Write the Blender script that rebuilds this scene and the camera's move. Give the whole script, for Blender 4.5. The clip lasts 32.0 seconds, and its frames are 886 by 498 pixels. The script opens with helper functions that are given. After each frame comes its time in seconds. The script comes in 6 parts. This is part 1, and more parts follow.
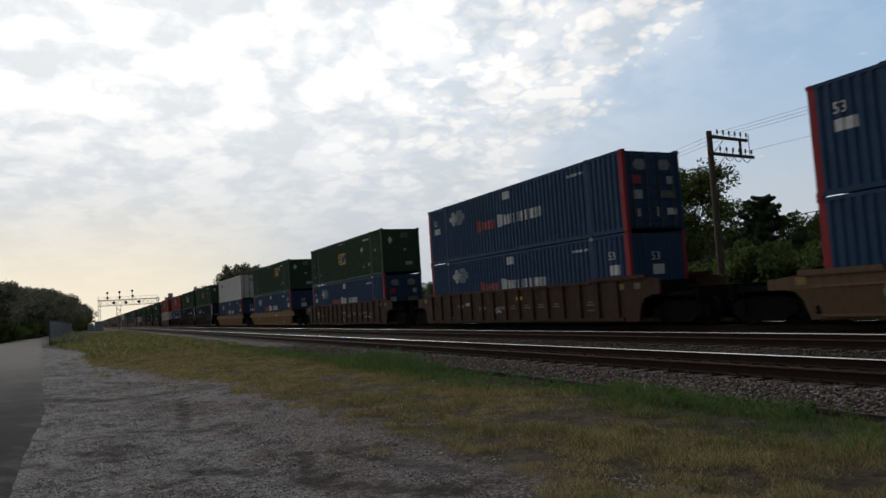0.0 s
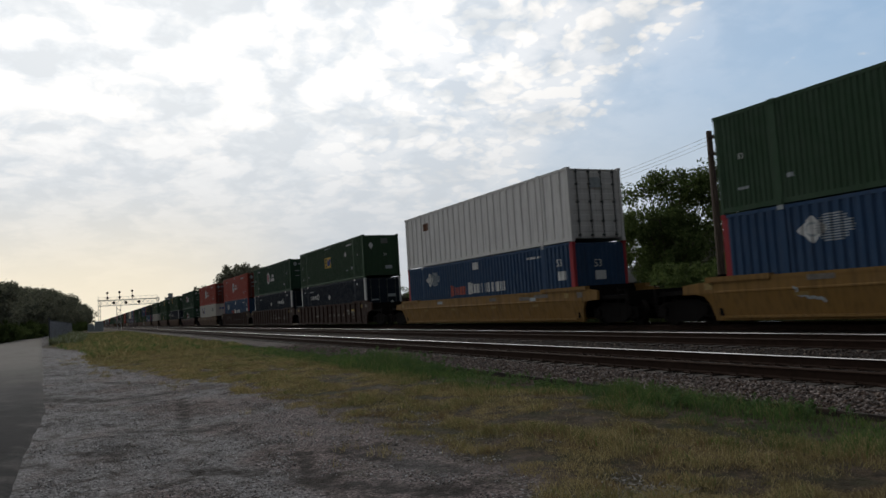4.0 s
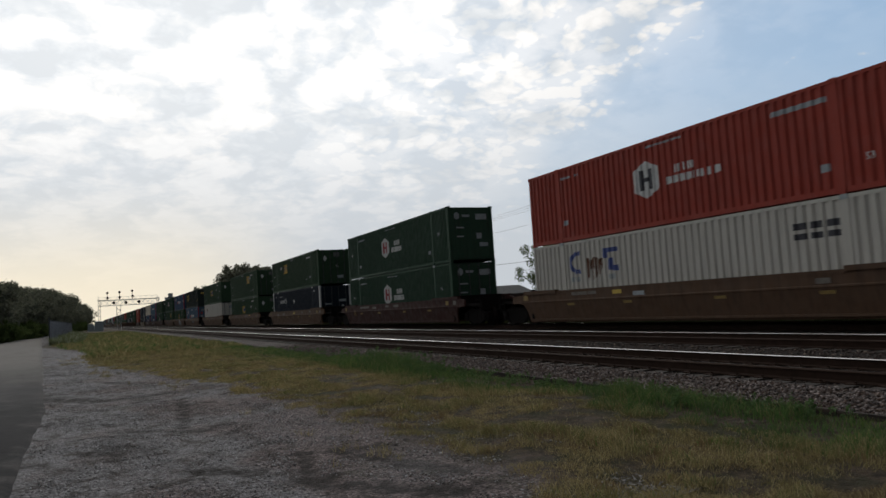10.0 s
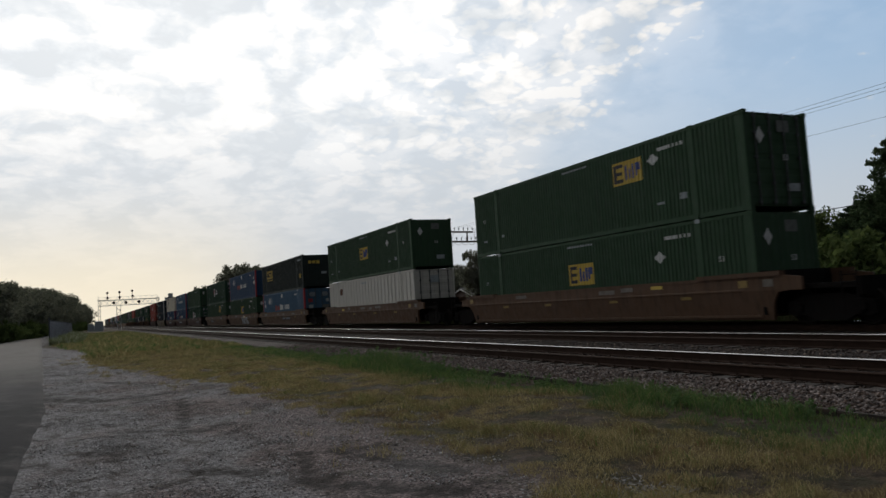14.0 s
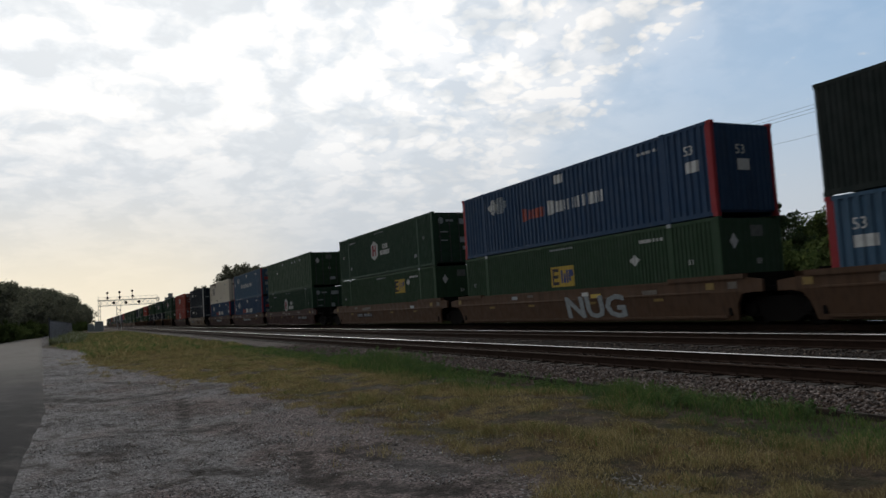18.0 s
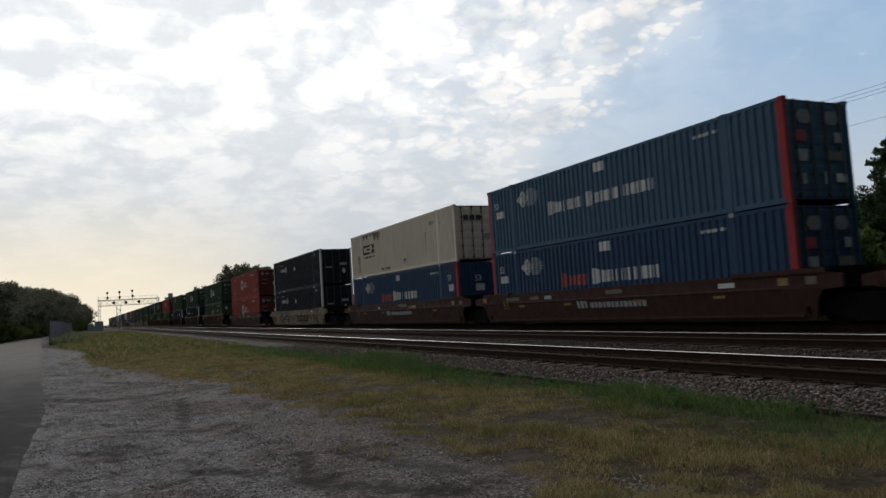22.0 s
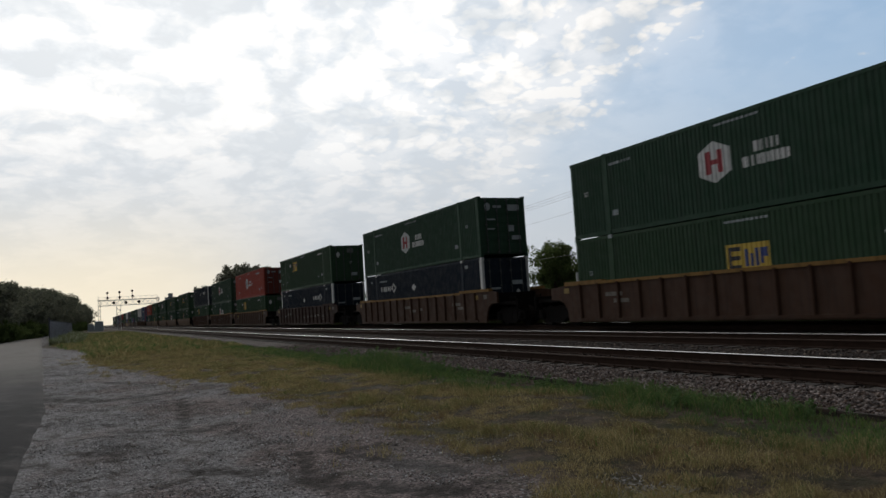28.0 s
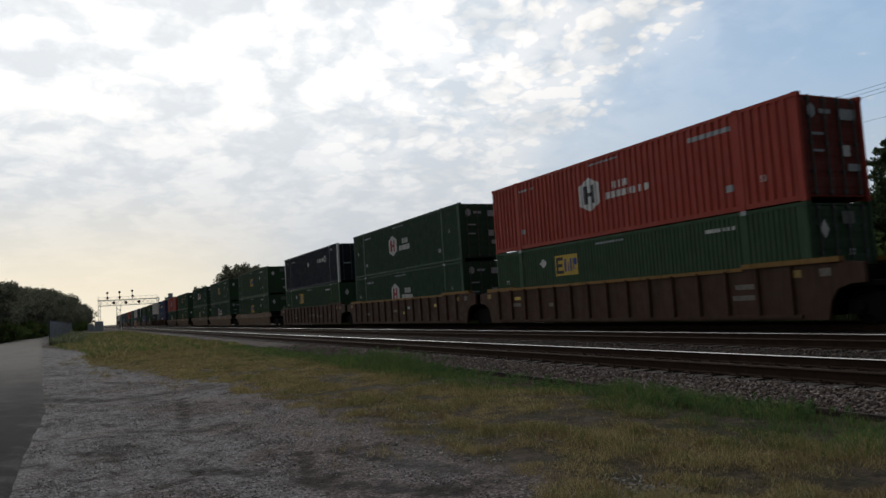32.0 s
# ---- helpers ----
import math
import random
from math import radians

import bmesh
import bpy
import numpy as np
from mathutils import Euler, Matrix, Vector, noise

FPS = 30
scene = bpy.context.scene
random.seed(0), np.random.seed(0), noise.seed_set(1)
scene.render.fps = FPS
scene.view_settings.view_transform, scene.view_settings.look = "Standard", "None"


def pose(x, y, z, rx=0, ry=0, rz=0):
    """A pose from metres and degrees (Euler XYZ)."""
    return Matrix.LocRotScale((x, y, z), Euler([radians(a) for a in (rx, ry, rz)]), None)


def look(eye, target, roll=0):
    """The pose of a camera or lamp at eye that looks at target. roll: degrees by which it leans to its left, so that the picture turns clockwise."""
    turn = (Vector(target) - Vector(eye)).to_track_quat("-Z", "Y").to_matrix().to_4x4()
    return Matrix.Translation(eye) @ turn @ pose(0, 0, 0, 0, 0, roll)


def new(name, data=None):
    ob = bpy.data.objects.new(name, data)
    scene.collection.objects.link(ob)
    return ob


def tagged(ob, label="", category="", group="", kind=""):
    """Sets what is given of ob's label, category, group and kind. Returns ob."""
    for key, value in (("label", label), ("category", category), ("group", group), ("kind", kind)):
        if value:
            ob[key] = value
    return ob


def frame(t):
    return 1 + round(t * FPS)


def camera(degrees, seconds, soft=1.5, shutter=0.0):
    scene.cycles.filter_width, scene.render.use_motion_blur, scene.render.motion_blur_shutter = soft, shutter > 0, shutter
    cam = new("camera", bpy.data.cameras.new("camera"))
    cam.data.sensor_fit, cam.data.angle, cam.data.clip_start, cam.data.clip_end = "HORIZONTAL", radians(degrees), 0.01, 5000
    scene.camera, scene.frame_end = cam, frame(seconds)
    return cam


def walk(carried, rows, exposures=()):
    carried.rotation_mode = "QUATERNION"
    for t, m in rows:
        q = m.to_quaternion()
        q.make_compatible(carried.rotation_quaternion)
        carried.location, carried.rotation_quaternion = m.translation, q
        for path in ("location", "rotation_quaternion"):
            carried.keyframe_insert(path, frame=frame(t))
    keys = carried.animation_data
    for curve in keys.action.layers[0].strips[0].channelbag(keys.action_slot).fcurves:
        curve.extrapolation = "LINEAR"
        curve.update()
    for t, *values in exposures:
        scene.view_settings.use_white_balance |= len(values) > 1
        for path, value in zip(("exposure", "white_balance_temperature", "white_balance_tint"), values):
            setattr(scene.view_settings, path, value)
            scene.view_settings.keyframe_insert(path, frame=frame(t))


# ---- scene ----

SECONDS = 32.0
EYE = Vector((0.0, 0.0, 1.6))
cam = camera(61.76, SECONDS, soft=1.5, shutter=0.16)
CAM_POSE = look(EYE, EYE + Vector((0.4367, 0.8966, 0.0735)), roll=-3.63)
walk(cam, [(0.0, CAM_POSE), (SECONDS, CAM_POSE)])

# ---- light ----
SUN_AZ, SUN_EL = 3.0, 24.0          # degrees right of the line of the track, above the horizon
SUN_DIR = Vector((math.sin(radians(SUN_AZ)) * math.cos(radians(SUN_EL)),
                  math.cos(radians(SUN_AZ)) * math.cos(radians(SUN_EL)), math.sin(radians(SUN_EL))))
scene.view_settings.exposure = 0.0


class Nodes:
    """Short hand for building a node tree."""

    def __init__(self, tree):
        self.tree = tree
        tree.nodes.clear()

    def add(self, kind, values=None, **props):
        n = self.tree.nodes.new(kind)
        for k, v in props.items():
            setattr(n, k, v)
        for k, v in (values or {}).items():
            if isinstance(v, tuple) and len(v) == 2 and hasattr(v[0], "outputs"):
                self.tree.links.new(v[0].outputs[v[1]], n.inputs[k])
            else:
                n.inputs[k].default_value = v
        return n

    def math(self, op, a, b=0.0, clamp=False):
        return (self.add("ShaderNodeMath", {0: a, 1: b}, operation=op, use_clamp=clamp), 0)

    def mix(self, fac, a, b, blend="MIX"):
        return (self.add("ShaderNodeMix", {0: fac, 6: a, 7: b}, data_type="RGBA", blend_type=blend), 2)

    def ramp(self, src, lo, hi, out_lo=0.0, out_hi=1.0, smooth=True):
        return (self.add("ShaderNodeMapRange", {0: src, 1: lo, 2: hi, 3: out_lo, 4: out_hi},
                         interpolation_type="SMOOTHSTEP" if smooth else "LINEAR"), 0)

    def noise(self, vec, scale, detail=4.0, rough=0.55, distortion=0.0):
        return (self.add("ShaderNodeTexNoise", {"Vector": vec, "Scale": scale, "Detail": detail, "Roughness": rough,
                                                "Distortion": distortion}), "Fac")

    def scaled(self, vec, s, offset=(0, 0, 0)):
        return (self.add("ShaderNodeMapping", {"Vector": vec, "Scale": s, "Location": offset}), 0)


def make_world():
    w = bpy.data.worlds.new("sky")
    scene.world = w
    w.use_nodes = True
    n = Nodes(w.node_tree)
    sky = n.add("ShaderNodeTexSky", sky_type="NISHITA", sun_disc=False, sun_elevation=radians(SUN_EL),
                sun_rotation=radians(SUN_AZ), air_density=1.3, dust_density=1.5, ozone_density=1.5)
    coord = (n.add("ShaderNodeTexCoord"), "Generated")
    sep = n.add("ShaderNodeSeparateXYZ", {0: coord})
    x, y, z = (sep, 0), (sep, 1), (sep, 2)
    up = n.math("MAXIMUM", z, 0.0)
    # a layer of altocumulus seen from below
    h = n.math("ADD", up, 0.30)
    flat = (n.add("ShaderNodeCombineXYZ", {0: n.math("DIVIDE", x, h), 1: n.math("DIVIDE", y, h), 2: 0.0}), 0)
    stir = n.add("ShaderNodeTexNoise", {"Vector": flat, "Scale": 5.0, "Detail": 3.0, "Roughness": 0.6})
    stir = (n.add("ShaderNodeVectorMath", {0: (stir, "Color"), 1: (0.5, 0.5, 0.5)}, operation="SUBTRACT"), 0)
    plane = (n.add("ShaderNodeVectorMath", {0: stir, 1: (0.09, 0.09, 0.0), 2: flat}, operation="MULTIPLY_ADD"), 0)
    cell = n.add("ShaderNodeTexVoronoi", {"Vector": plane, "Scale": 17.0, "Smoothness": 0.25, "Detail": 1.5, "Roughness": 0.55, "Lacunarity": 2.3}, feature="SMOOTH_F1", normalize=True)
    cells = n.ramp((cell, "Distance"), 0.03, 0.36, 1.0, 0.0, False)
    curls = n.noise(plane, 16.0, 6.0, 0.6)
    puffs = n.math("ADD", n.math("MULTIPLY", cells, 0.55), n.math("MULTIPLY", curls, 0.45))
    banks = n.noise(n.scaled(flat, (1, 1, 1), (3.1, 1.7, 0)), 2.6, 3.0, 0.55)
    heaps = n.noise(n.scaled(plane, (1, 1.0, 1), (1.3, 0.4, 0)), 6.0, 5.0, 0.55)
    # the sheet ends to the right of the view, higher up further out, and is closed on the left
    side = n.math("ADD", n.math("SUBTRACT", n.math("MULTIPLY", z, 0.85), x), n.math("MULTIPLY", n.math("SUBTRACT", banks, 0.5), 0.16))
    cover = n.ramp(side, -0.47, -0.33)
    dens = n.ramp(n.math("ADD", puffs, n.math("MULTIPLY", cover, 0.50)), 0.52, 0.90)
    thin = n.math("MAXIMUM", n.ramp(side, -0.72, 0.0, 0.0, 0.88), n.ramp(side, -0.50, -0.32, 0.0, 0.74))
    amount = n.math("MAXIMUM", dens, thin)
    # brighter towards the veiled sun, dim on the far side of the sky
    dot = (n.add("ShaderNodeVectorMath", {0: coord, 1: tuple(SUN_DIR)}, operation="DOT_PRODUCT"), "Value")
    ahead = n.ramp(dot, -0.15, 0.95, 0.0, 1.0, False)
    glow = n.math("POWER", ahead, 1.5)
    body = n.math("ADD", n.math("MULTIPLY", n.ramp(heaps, 0.38, 0.60), 0.50), n.math("MULTIPLY", puffs, 0.50))
    relief = n.ramp(body, 0.16, 0.66, 0.78, 1.07, False)
    lit = n.math("MULTIPLY", relief, n.math("ADD", n.math("MULTIPLY", glow, 9.5), 1.15))
    tint = n.mix(n.ramp(body, 0.2, 0.6), (0.955, 0.995, 1.03, 1.0), (1.0, 0.985, 0.965, 1.0))
    cloud = (n.add("ShaderNodeVectorMath", {0: tint, "Scale": lit}, operation="SCALE"), 0)
    deep = n.mix(n.ramp(dot, -0.1, 0.62), (0.80, 1.10, 1.60, 1.0), (3.05, 4.95, 7.5, 1.0))
    blue = n.mix(0.75, (sky, 0), deep)
    mixed = n.mix(amount, blue, cloud)
    # haze low over the horizon, warmer under the sun
    low = n.ramp(z, 0.03, 0.33, 0.95, 0.0)
    east = (n.add("ShaderNodeVectorMath", {0: coord, 1: (-0.13, 0.99, 0.03)}, operation="DOT_PRODUCT"), "Value")
    warm = n.math("MULTIPLY", n.ramp(east, 0.90, 0.99), n.ramp(z, 0.20, 0.03))
    haze = n.mix(warm, (5.6, 5.95, 6.35, 1.0), (9.2, 8.25, 6.45, 1.0))
    haze = n.mix(n.ramp(dot, -0.1, 0.7), (1.4, 1.55, 1.8, 1.0), haze)
    out = n.mix(low, mixed, haze)
    # below the horizon the ground is there
    bg = n.add("ShaderNodeBackground", {"Color": out, "Strength": 0.10})
    n.add("ShaderNodeOutputWorld", {0: (bg, 0)})


make_world()
sun = new("sun", bpy.data.lights.new("sun", "SUN"))
sun.data.energy, sun.data.angle, sun.data.color = 0.5, radians(14), (1.0, 0.93, 0.84)
sun.matrix_basis = look((0, 0, 40), Vector((0, 0, 40)) - SUN_DIR)


# ---- materials ----
def surface(name, build, rough=0.8, metal=0.0, bump=None, spec=0.5, through_light=0.0):
    """build(nodes, coordinates) gives the colour, bump(nodes, coordinates) the relief and its depth in metres."""
    m = bpy.data.materials.new(name)
    m.use_nodes = True
    n = Nodes(m.node_tree)
    co = (n.add("ShaderNodeTexCoord"), "Object")
    colour = build(n, co)
    vals = {"Base Color": colour, "Metallic": metal, "Specular IOR Level": spec}
    vals["Roughness"] = rough(n, co) if callable(rough) else rough
    if bump:
        height, depth = bump(n, co)
        b = n.add("ShaderNodeBump", {"Height": height, "Distance": depth, "Strength": 1.0})
        vals["Normal"] = (b, 0)
    sh = n.add("ShaderNodeBsdfPrincipled", vals)
    if through_light:
        tr = n.add("ShaderNodeBsdfTranslucent", {"Color": n.mix(1.0, colour, rgb(1.25, 1.25, 1.0), "MULTIPLY")})
        sh = n.add("ShaderNodeMixShader", {0: through_light, 1: (sh, 0), 2: (tr, 0)})
    n.add("ShaderNodeOutputMaterial", {0: (sh, 0)})
    return m


def rgb(r, g, b):
    return (r, g, b, 1.0)


def paint(name, col, rust=0.25, grime=0.35, rough=0.6, streak=True):
    """Weathered paint on steel: faded patches, streaks of dirt that run down, spots of rust."""
    def build(n, co):
        rnd = (n.add("ShaderNodeObjectInfo"), "Random")
        fade = n.noise(n.scaled(co, (0.5, 0.35, 0.7)), 1.3, 4)
        base = n.mix(n.ramp(fade, 0.3, 0.75, 0.0, 0.35), rgb(*col), rgb(*[c * 0.85 + 0.018 for c in col]))
        run = n.noise(n.scaled(co, (5.0, 5.0, 0.35)), 1.6, 5, 0.65)
        dirty = n.math("MULTIPLY", n.ramp(run, 0.42, 0.78), grime)
        base = n.mix(dirty, base, rgb(0.018, 0.016, 0.014))
        spots = n.math("ADD", n.math("MULTIPLY", n.noise(co, 2.3, 6, 0.7), 0.7), n.math("MULTIPLY", run, 0.3))
        base = n.mix(n.ramp(spots, 0.66 - 0.1 * rust, 0.72, 0.0, min(1.0, rust * 2)), base, rgb(0.11, 0.045, 0.022))
        return n.mix(n.ramp(rnd, 0, 1, 0.0, 0.18, False), base, rgb(*[c * 0.6 for c in col]))

    def relief(n, co):
        return n.noise(co, 9.0, 3), 0.004
    return surface(name, build, rough=lambda n, co: n.ramp(n.noise(co, 3.0, 4), 0.3, 0.7, rough - 0.08, rough + 0.22), bump=relief, spec=0.18)


def plain(name, col, rough=0.7, metal=0.0, vary=0.25, scale=6.0, spec=0.5):
    def build(n, co):
        return n.mix(n.ramp(n.noise(co, scale, 5), 0.3, 0.7, 0.0, vary), rgb(*col), rgb(*[c * 0.45 for c in col]))
    return surface(name, build, rough=rough, metal=metal, bump=lambda n, co: (n.noise(co, scale * 4, 3), 0.003), spec=spec)


GREEN = paint("paint_green", (0.038, 0.078, 0.042))
HEXGREEN = paint("paint_dark_green", (0.030, 0.070, 0.043))
BLUE = paint("paint_blue", (0.029, 0.068, 0.140))
LIGHTBLUE = paint("paint_light_blue", (0.062, 0.125, 0.20))
NAVY = paint("paint_navy", (0.009, 0.017, 0.030), rust=0.1)
BLACK = paint("paint_black_green", (0.018, 0.028, 0.026), rust=0.1)
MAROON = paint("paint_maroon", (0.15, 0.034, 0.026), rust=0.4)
ORANGE = paint("paint_orange", (0.35, 0.060, 0.042))
SILVER = paint("paint_silver", (0.70, 0.69, 0.67), rust=0.2, grime=0.3)
WHITE = paint("paint_white", (0.56, 0.54, 0.49), rust=0.2, grime=0.3)
CREAM = paint("paint_cream", (0.76, 0.70, 0.58), rust=0.35, grime=0.22)
RED = paint("paint_red", (0.34, 0.040, 0.048))
OFFWHITE = plain("marking_white", (0.62, 0.63, 0.62), 0.6, vary=0.3)
PALE = plain("marking_pale", (0.36, 0.40, 0.42), 0.6, vary=0.5)
MARKDIM = plain("marking_worn", (0.17, 0.15, 0.125), 0.7, vary=0.7)
MARKRED = plain("marking_red", (0.34, 0.035, 0.045), 0.6)
MARKSCARLET = plain("marking_scarlet", (0.42, 0.075, 0.045), 0.6, vary=0.6)
MARKYELLOW = plain("marking_yellow", (0.60, 0.42, 0.06), 0.6)
MARKOCHRE = plain("marking_ochre", (0.30, 0.20, 0.055), 0.7, vary=0.6)
MARKBLUE = plain("marking_blue", (0.045, 0.075, 0.26), 0.6)
MARKHAZE = plain("marking_hazy", (0.24, 0.27, 0.30), 0.7, vary=0.6)
MARKDUSK = plain("marking_dusky", (0.15, 0.16, 0.15), 0.7, vary=0.6)
MARKDARK = plain("marking_dark", (0.03, 0.03, 0.04), 0.6)
RUST = plain("bare_rust", (0.13, 0.052, 0.026), 0.9, vary=0.6)
WELL_BROWN = paint("well_brown", (0.066, 0.034, 0.021), rust=0.6, grime=0.5, rough=0.65)
WELL_FADED = paint("well_faded_brown", (0.105, 0.060, 0.036), rust=0.5, grime=0.45, rough=0.65)
WELL_RED = paint("well_red", (0.054, 0.021, 0.017), rust=0.5, grime=0.65, rough=0.65)
WELL_YELLOW = paint("well_yellow", (0.24, 0.135, 0.038), rust=0.6, grime=0.55, rough=0.6)
WELL_TAN = paint("well_tan", (0.16, 0.10, 0.06), rust=0.5, grime=0.45, rough=0.65)
WELL_DARK = paint("well_dark", (0.046, 0.025, 0.019), rust=0.5, grime=0.5, rough=0.7)
ROD_STEEL = plain("lock_rod_steel", (0.075, 0.082, 0.082), 0.6, 0.2, vary=0.5)
STEEL_DARK = plain("dirty_steel", (0.011, 0.0095, 0.009), 0.95, 0.0, spec=0.08)
WHEEL_STEEL = plain("wheel_steel", (0.018, 0.015, 0.013), 0.9, 0.1, spec=0.15)


# ---- mesh building ----
class MB:
    def __init__(self):
        self.v, self.f = [], []

    def box(self, x0, x1, y0, y1, z0, z1):
        b = len(self.v)
        self.v += [(x0, y0, z0), (x1, y0, z0), (x1, y1, z0), (x0, y1, z0), (x0, y0, z1), (x1, y0, z1), (x1, y1, z1), (x0, y1, z1)]
        self.f += [(b + 3, b + 2, b + 1, b), (b + 4, b + 5, b + 6, b + 7), (b, b + 1, b + 5, b + 4), (b + 1, b + 2, b + 6, b + 5),
                   (b + 2, b + 3, b + 7, b + 6), (b + 3, b, b + 4, b + 7)]
        return self

    def post(self, x0, x1, y0, y1, z0, z1, c=0.02):
        """An upright box with its four long edges chamfered."""
        ring = [(x0 + c, y0), (x1 - c, y0), (x1, y0 + c), (x1, y1 - c), (x1 - c, y1), (x0 + c, y1), (x0, y1 - c), (x0, y0 + c)]
        return self.prism(ring, "z", z0, z1)

    def prism(self, ring, axis, a, b):
        """A closed ring, counter-clockwise, drawn out along an axis from a to b."""
        def at(p, q):
            return {"x": (q, p[0], p[1]), "y": (p[0], q, p[1]), "z": (p[0], p[1], q)}[axis]
        s, n = len(self.v), len(ring)
        self.v += [at(p, a) for p in ring] + [at(p, b) for p in ring]
        self.f += [(s + i, s + (i + 1) % n, s + n + (i + 1) % n, s + n + i) for i in range(n)]
        self.f += [tuple(s + i for i in reversed(range(n))), tuple(s + n + i for i in range(n))]
        return self

    def tube(self, a, b, r0, r1=None, n=8):
        r1 = r0 if r1 is None else r1
        a, b = Vector(a), Vector(b)
        q = (b - a).to_track_quat("Z", "Y")
        s = len(self.v)
        for p, r in ((a, r0), (b, r1)):
            for i in range(n):
                t = 2 * math.pi * i / n
                self.v.append(tuple(p + q @ Vector((r * math.cos(t), r * math.sin(t), 0))))
        self.f += [(s + i, s + (i + 1) % n, s + n + (i + 1) % n, s + n + i) for i in range(n)]
        self.f += [tuple(s + i for i in reversed(range(n))), tuple(s + n + i for i in range(n))]
        return self

    def polytube(self, pts, r, n=6):
        """A bent round bar through points, in one piece."""
        pts = [Vector(p) for p in pts]
        s = len(self.v)
        for k, p in enumerate(pts):
            d = (pts[min(k + 1, len(pts) - 1)] - pts[max(k - 1, 0)]).normalized()
            side = d.cross(Vector((0.31, 0.17, 0.93))).normalized()
            other = d.cross(side)
            for i in range(n):
                t = 2 * math.pi * i / n
                self.v.append(tuple(p + side * (r * math.cos(t)) + other * (r * math.sin(t))))
        for k in range(len(pts) - 1):
            self.f += [(s + k * n + i, s + k * n + (i + 1) % n, s + (k + 1) * n + (i + 1) % n, s + (k + 1) * n + i) for i in range(n)]
        e = s + (len(pts) - 1) * n
        self.f += [tuple(s + i for i in reversed(range(n))), tuple(e + i for i in range(n))]
        return self

    def lathe(self, rings, n=20, axis="x"):
        """Rings (along, radius) turned about an axis through the origin."""
        s = len(self.v)
        for a, r in rings:
            for i in range(n):
                t = 2 * math.pi * i / n
                p = (a, r * math.cos(t), r * math.sin(t))
                self.v.append(p if axis == "x" else (p[1], p[2], a) if axis == "z" else (p[1], a, p[2]))
        for k in range(len(rings) - 1):
            for i in range(n):
                j = (i + 1) % n
                self.f.append((s + k * n + i, s + (k + 1) * n + i, s + (k + 1) * n + j, s + k * n + j))
        self.f += [tuple(s + i for i in range(n)), tuple(s + (len(rings) - 1) * n + i for i in reversed(range(n)))]
        return self

    def mesh(self, name, material, smooth=False, weld=False):
        me = bpy.data.meshes.new(name)
        me.from_pydata(self.v, [], self.f)
        bm = bmesh.new()
        bm.from_mesh(me)
        if weld:
            bmesh.ops.remove_doubles(bm, verts=bm.verts, dist=0.0004)
        bmesh.ops.recalc_face_normals(bm, faces=bm.faces)
        bm.to_mesh(me)
        bm.free()
        if smooth:
            me.shade_smooth()
        me.materials.append(material)
        return me


CACHE = {}


def cached(key, build, material, smooth=False):
    k = (key, material.name)
    if k not in CACHE:
        CACHE[k] = build().mesh(key if isinstance(key, str) else key[0], material, smooth)
    return CACHE[k]


def part(name, shape, material, parent, label="", m=None):
    me = shape.mesh(name, material) if isinstance(shape, MB) else shape
    ob = new(name, me)
    ob.parent = parent
    if m is not None:
        ob.matrix_basis = m
    return tagged(ob, label) if label else ob


def thing(name, m, label, category, group="", kind=""):
    ob = new(name)
    ob.matrix_basis = m
    return tagged(ob, label, category, group, kind)


FONT_CACHE = {}


def lettering(text, height, material):
    """Flat lettering, 8 mm thick, in the plane y-z facing -x: it runs towards -y."""
    k = (text, height, material.name)
    if k not in FONT_CACHE:
        cu = bpy.data.curves.new("lettering", "FONT")
        cu.body, cu.size, cu.extrude, cu.resolution_u = text, height / 0.72, 0.004, 2
        tmp = new("tmp_lettering", cu)
        bpy.context.view_layer.update()
        me = bpy.data.meshes.new_from_object(tmp.evaluated_get(bpy.context.evaluated_depsgraph_get()))
        bpy.data.objects.remove(tmp)
        me.transform(Matrix(((0, 0, -1, 0), (-1, 0, 0, 0), (0, 1, 0, 0), (0, 0, 0, 1))))
        me.materials.clear()
        me.materials.append(material)
        FONT_CACHE[k] = me
    return FONT_CACHE[k]

# ---- ground ----
RAIL_Z = (0.33, 0.40, 0.44)               # tops of the rails of the three tracks
TRACK_X = (10.25, 14.2, 18.12)
BED_Z = [z - 0.205 for z in RAIL_Z]        # top of the ballast between the sleepers


def verge_edge(y):
    """x at which the gravel of the yard ends and the grass begins."""
    e = float(np.interp(y, (0, 5, 8, 12, 14, 18, 21, 27, 36, 45, 52, 62, 78, 400), (3.3, 3.5, 3.85, 3.7, 3.2, 3.3, 2.65, 1.6, 0.35, 0.1, -0.2, -1.3, -2.9, -2.9)))
    return e + 0.22 * noise.noise((0.0, y * 0.55, 4.0)) + 0.16 * noise.noise((0.0, y * 1.7, 6.0))


# tyre ruts and damp hollows in the yard: from, to, half width
RUTS = ((-1.24, 20.06, 0.28, 17.7, 0.45), (0.28, 17.7, 2.3, 17.95, 0.42), (0.64, 12.2, 1.56, 11.25, 0.16), (1.04, 8.41, 1.52, 7.87, 0.24), (2.24, 8.57, 1.9, 7.11, 0.12),
        (1.9, 7.11, 2.76, 5.8, 0.22), (2.56, 8.48, 3.16, 6.61, 0.24), (1.72, 16.4, 1.28, 11.8, 0.16), (0.58, 22.9, 1.41, 21.0, 0.3), (-0.05, 10.6, 0.33, 10.16, 0.14))


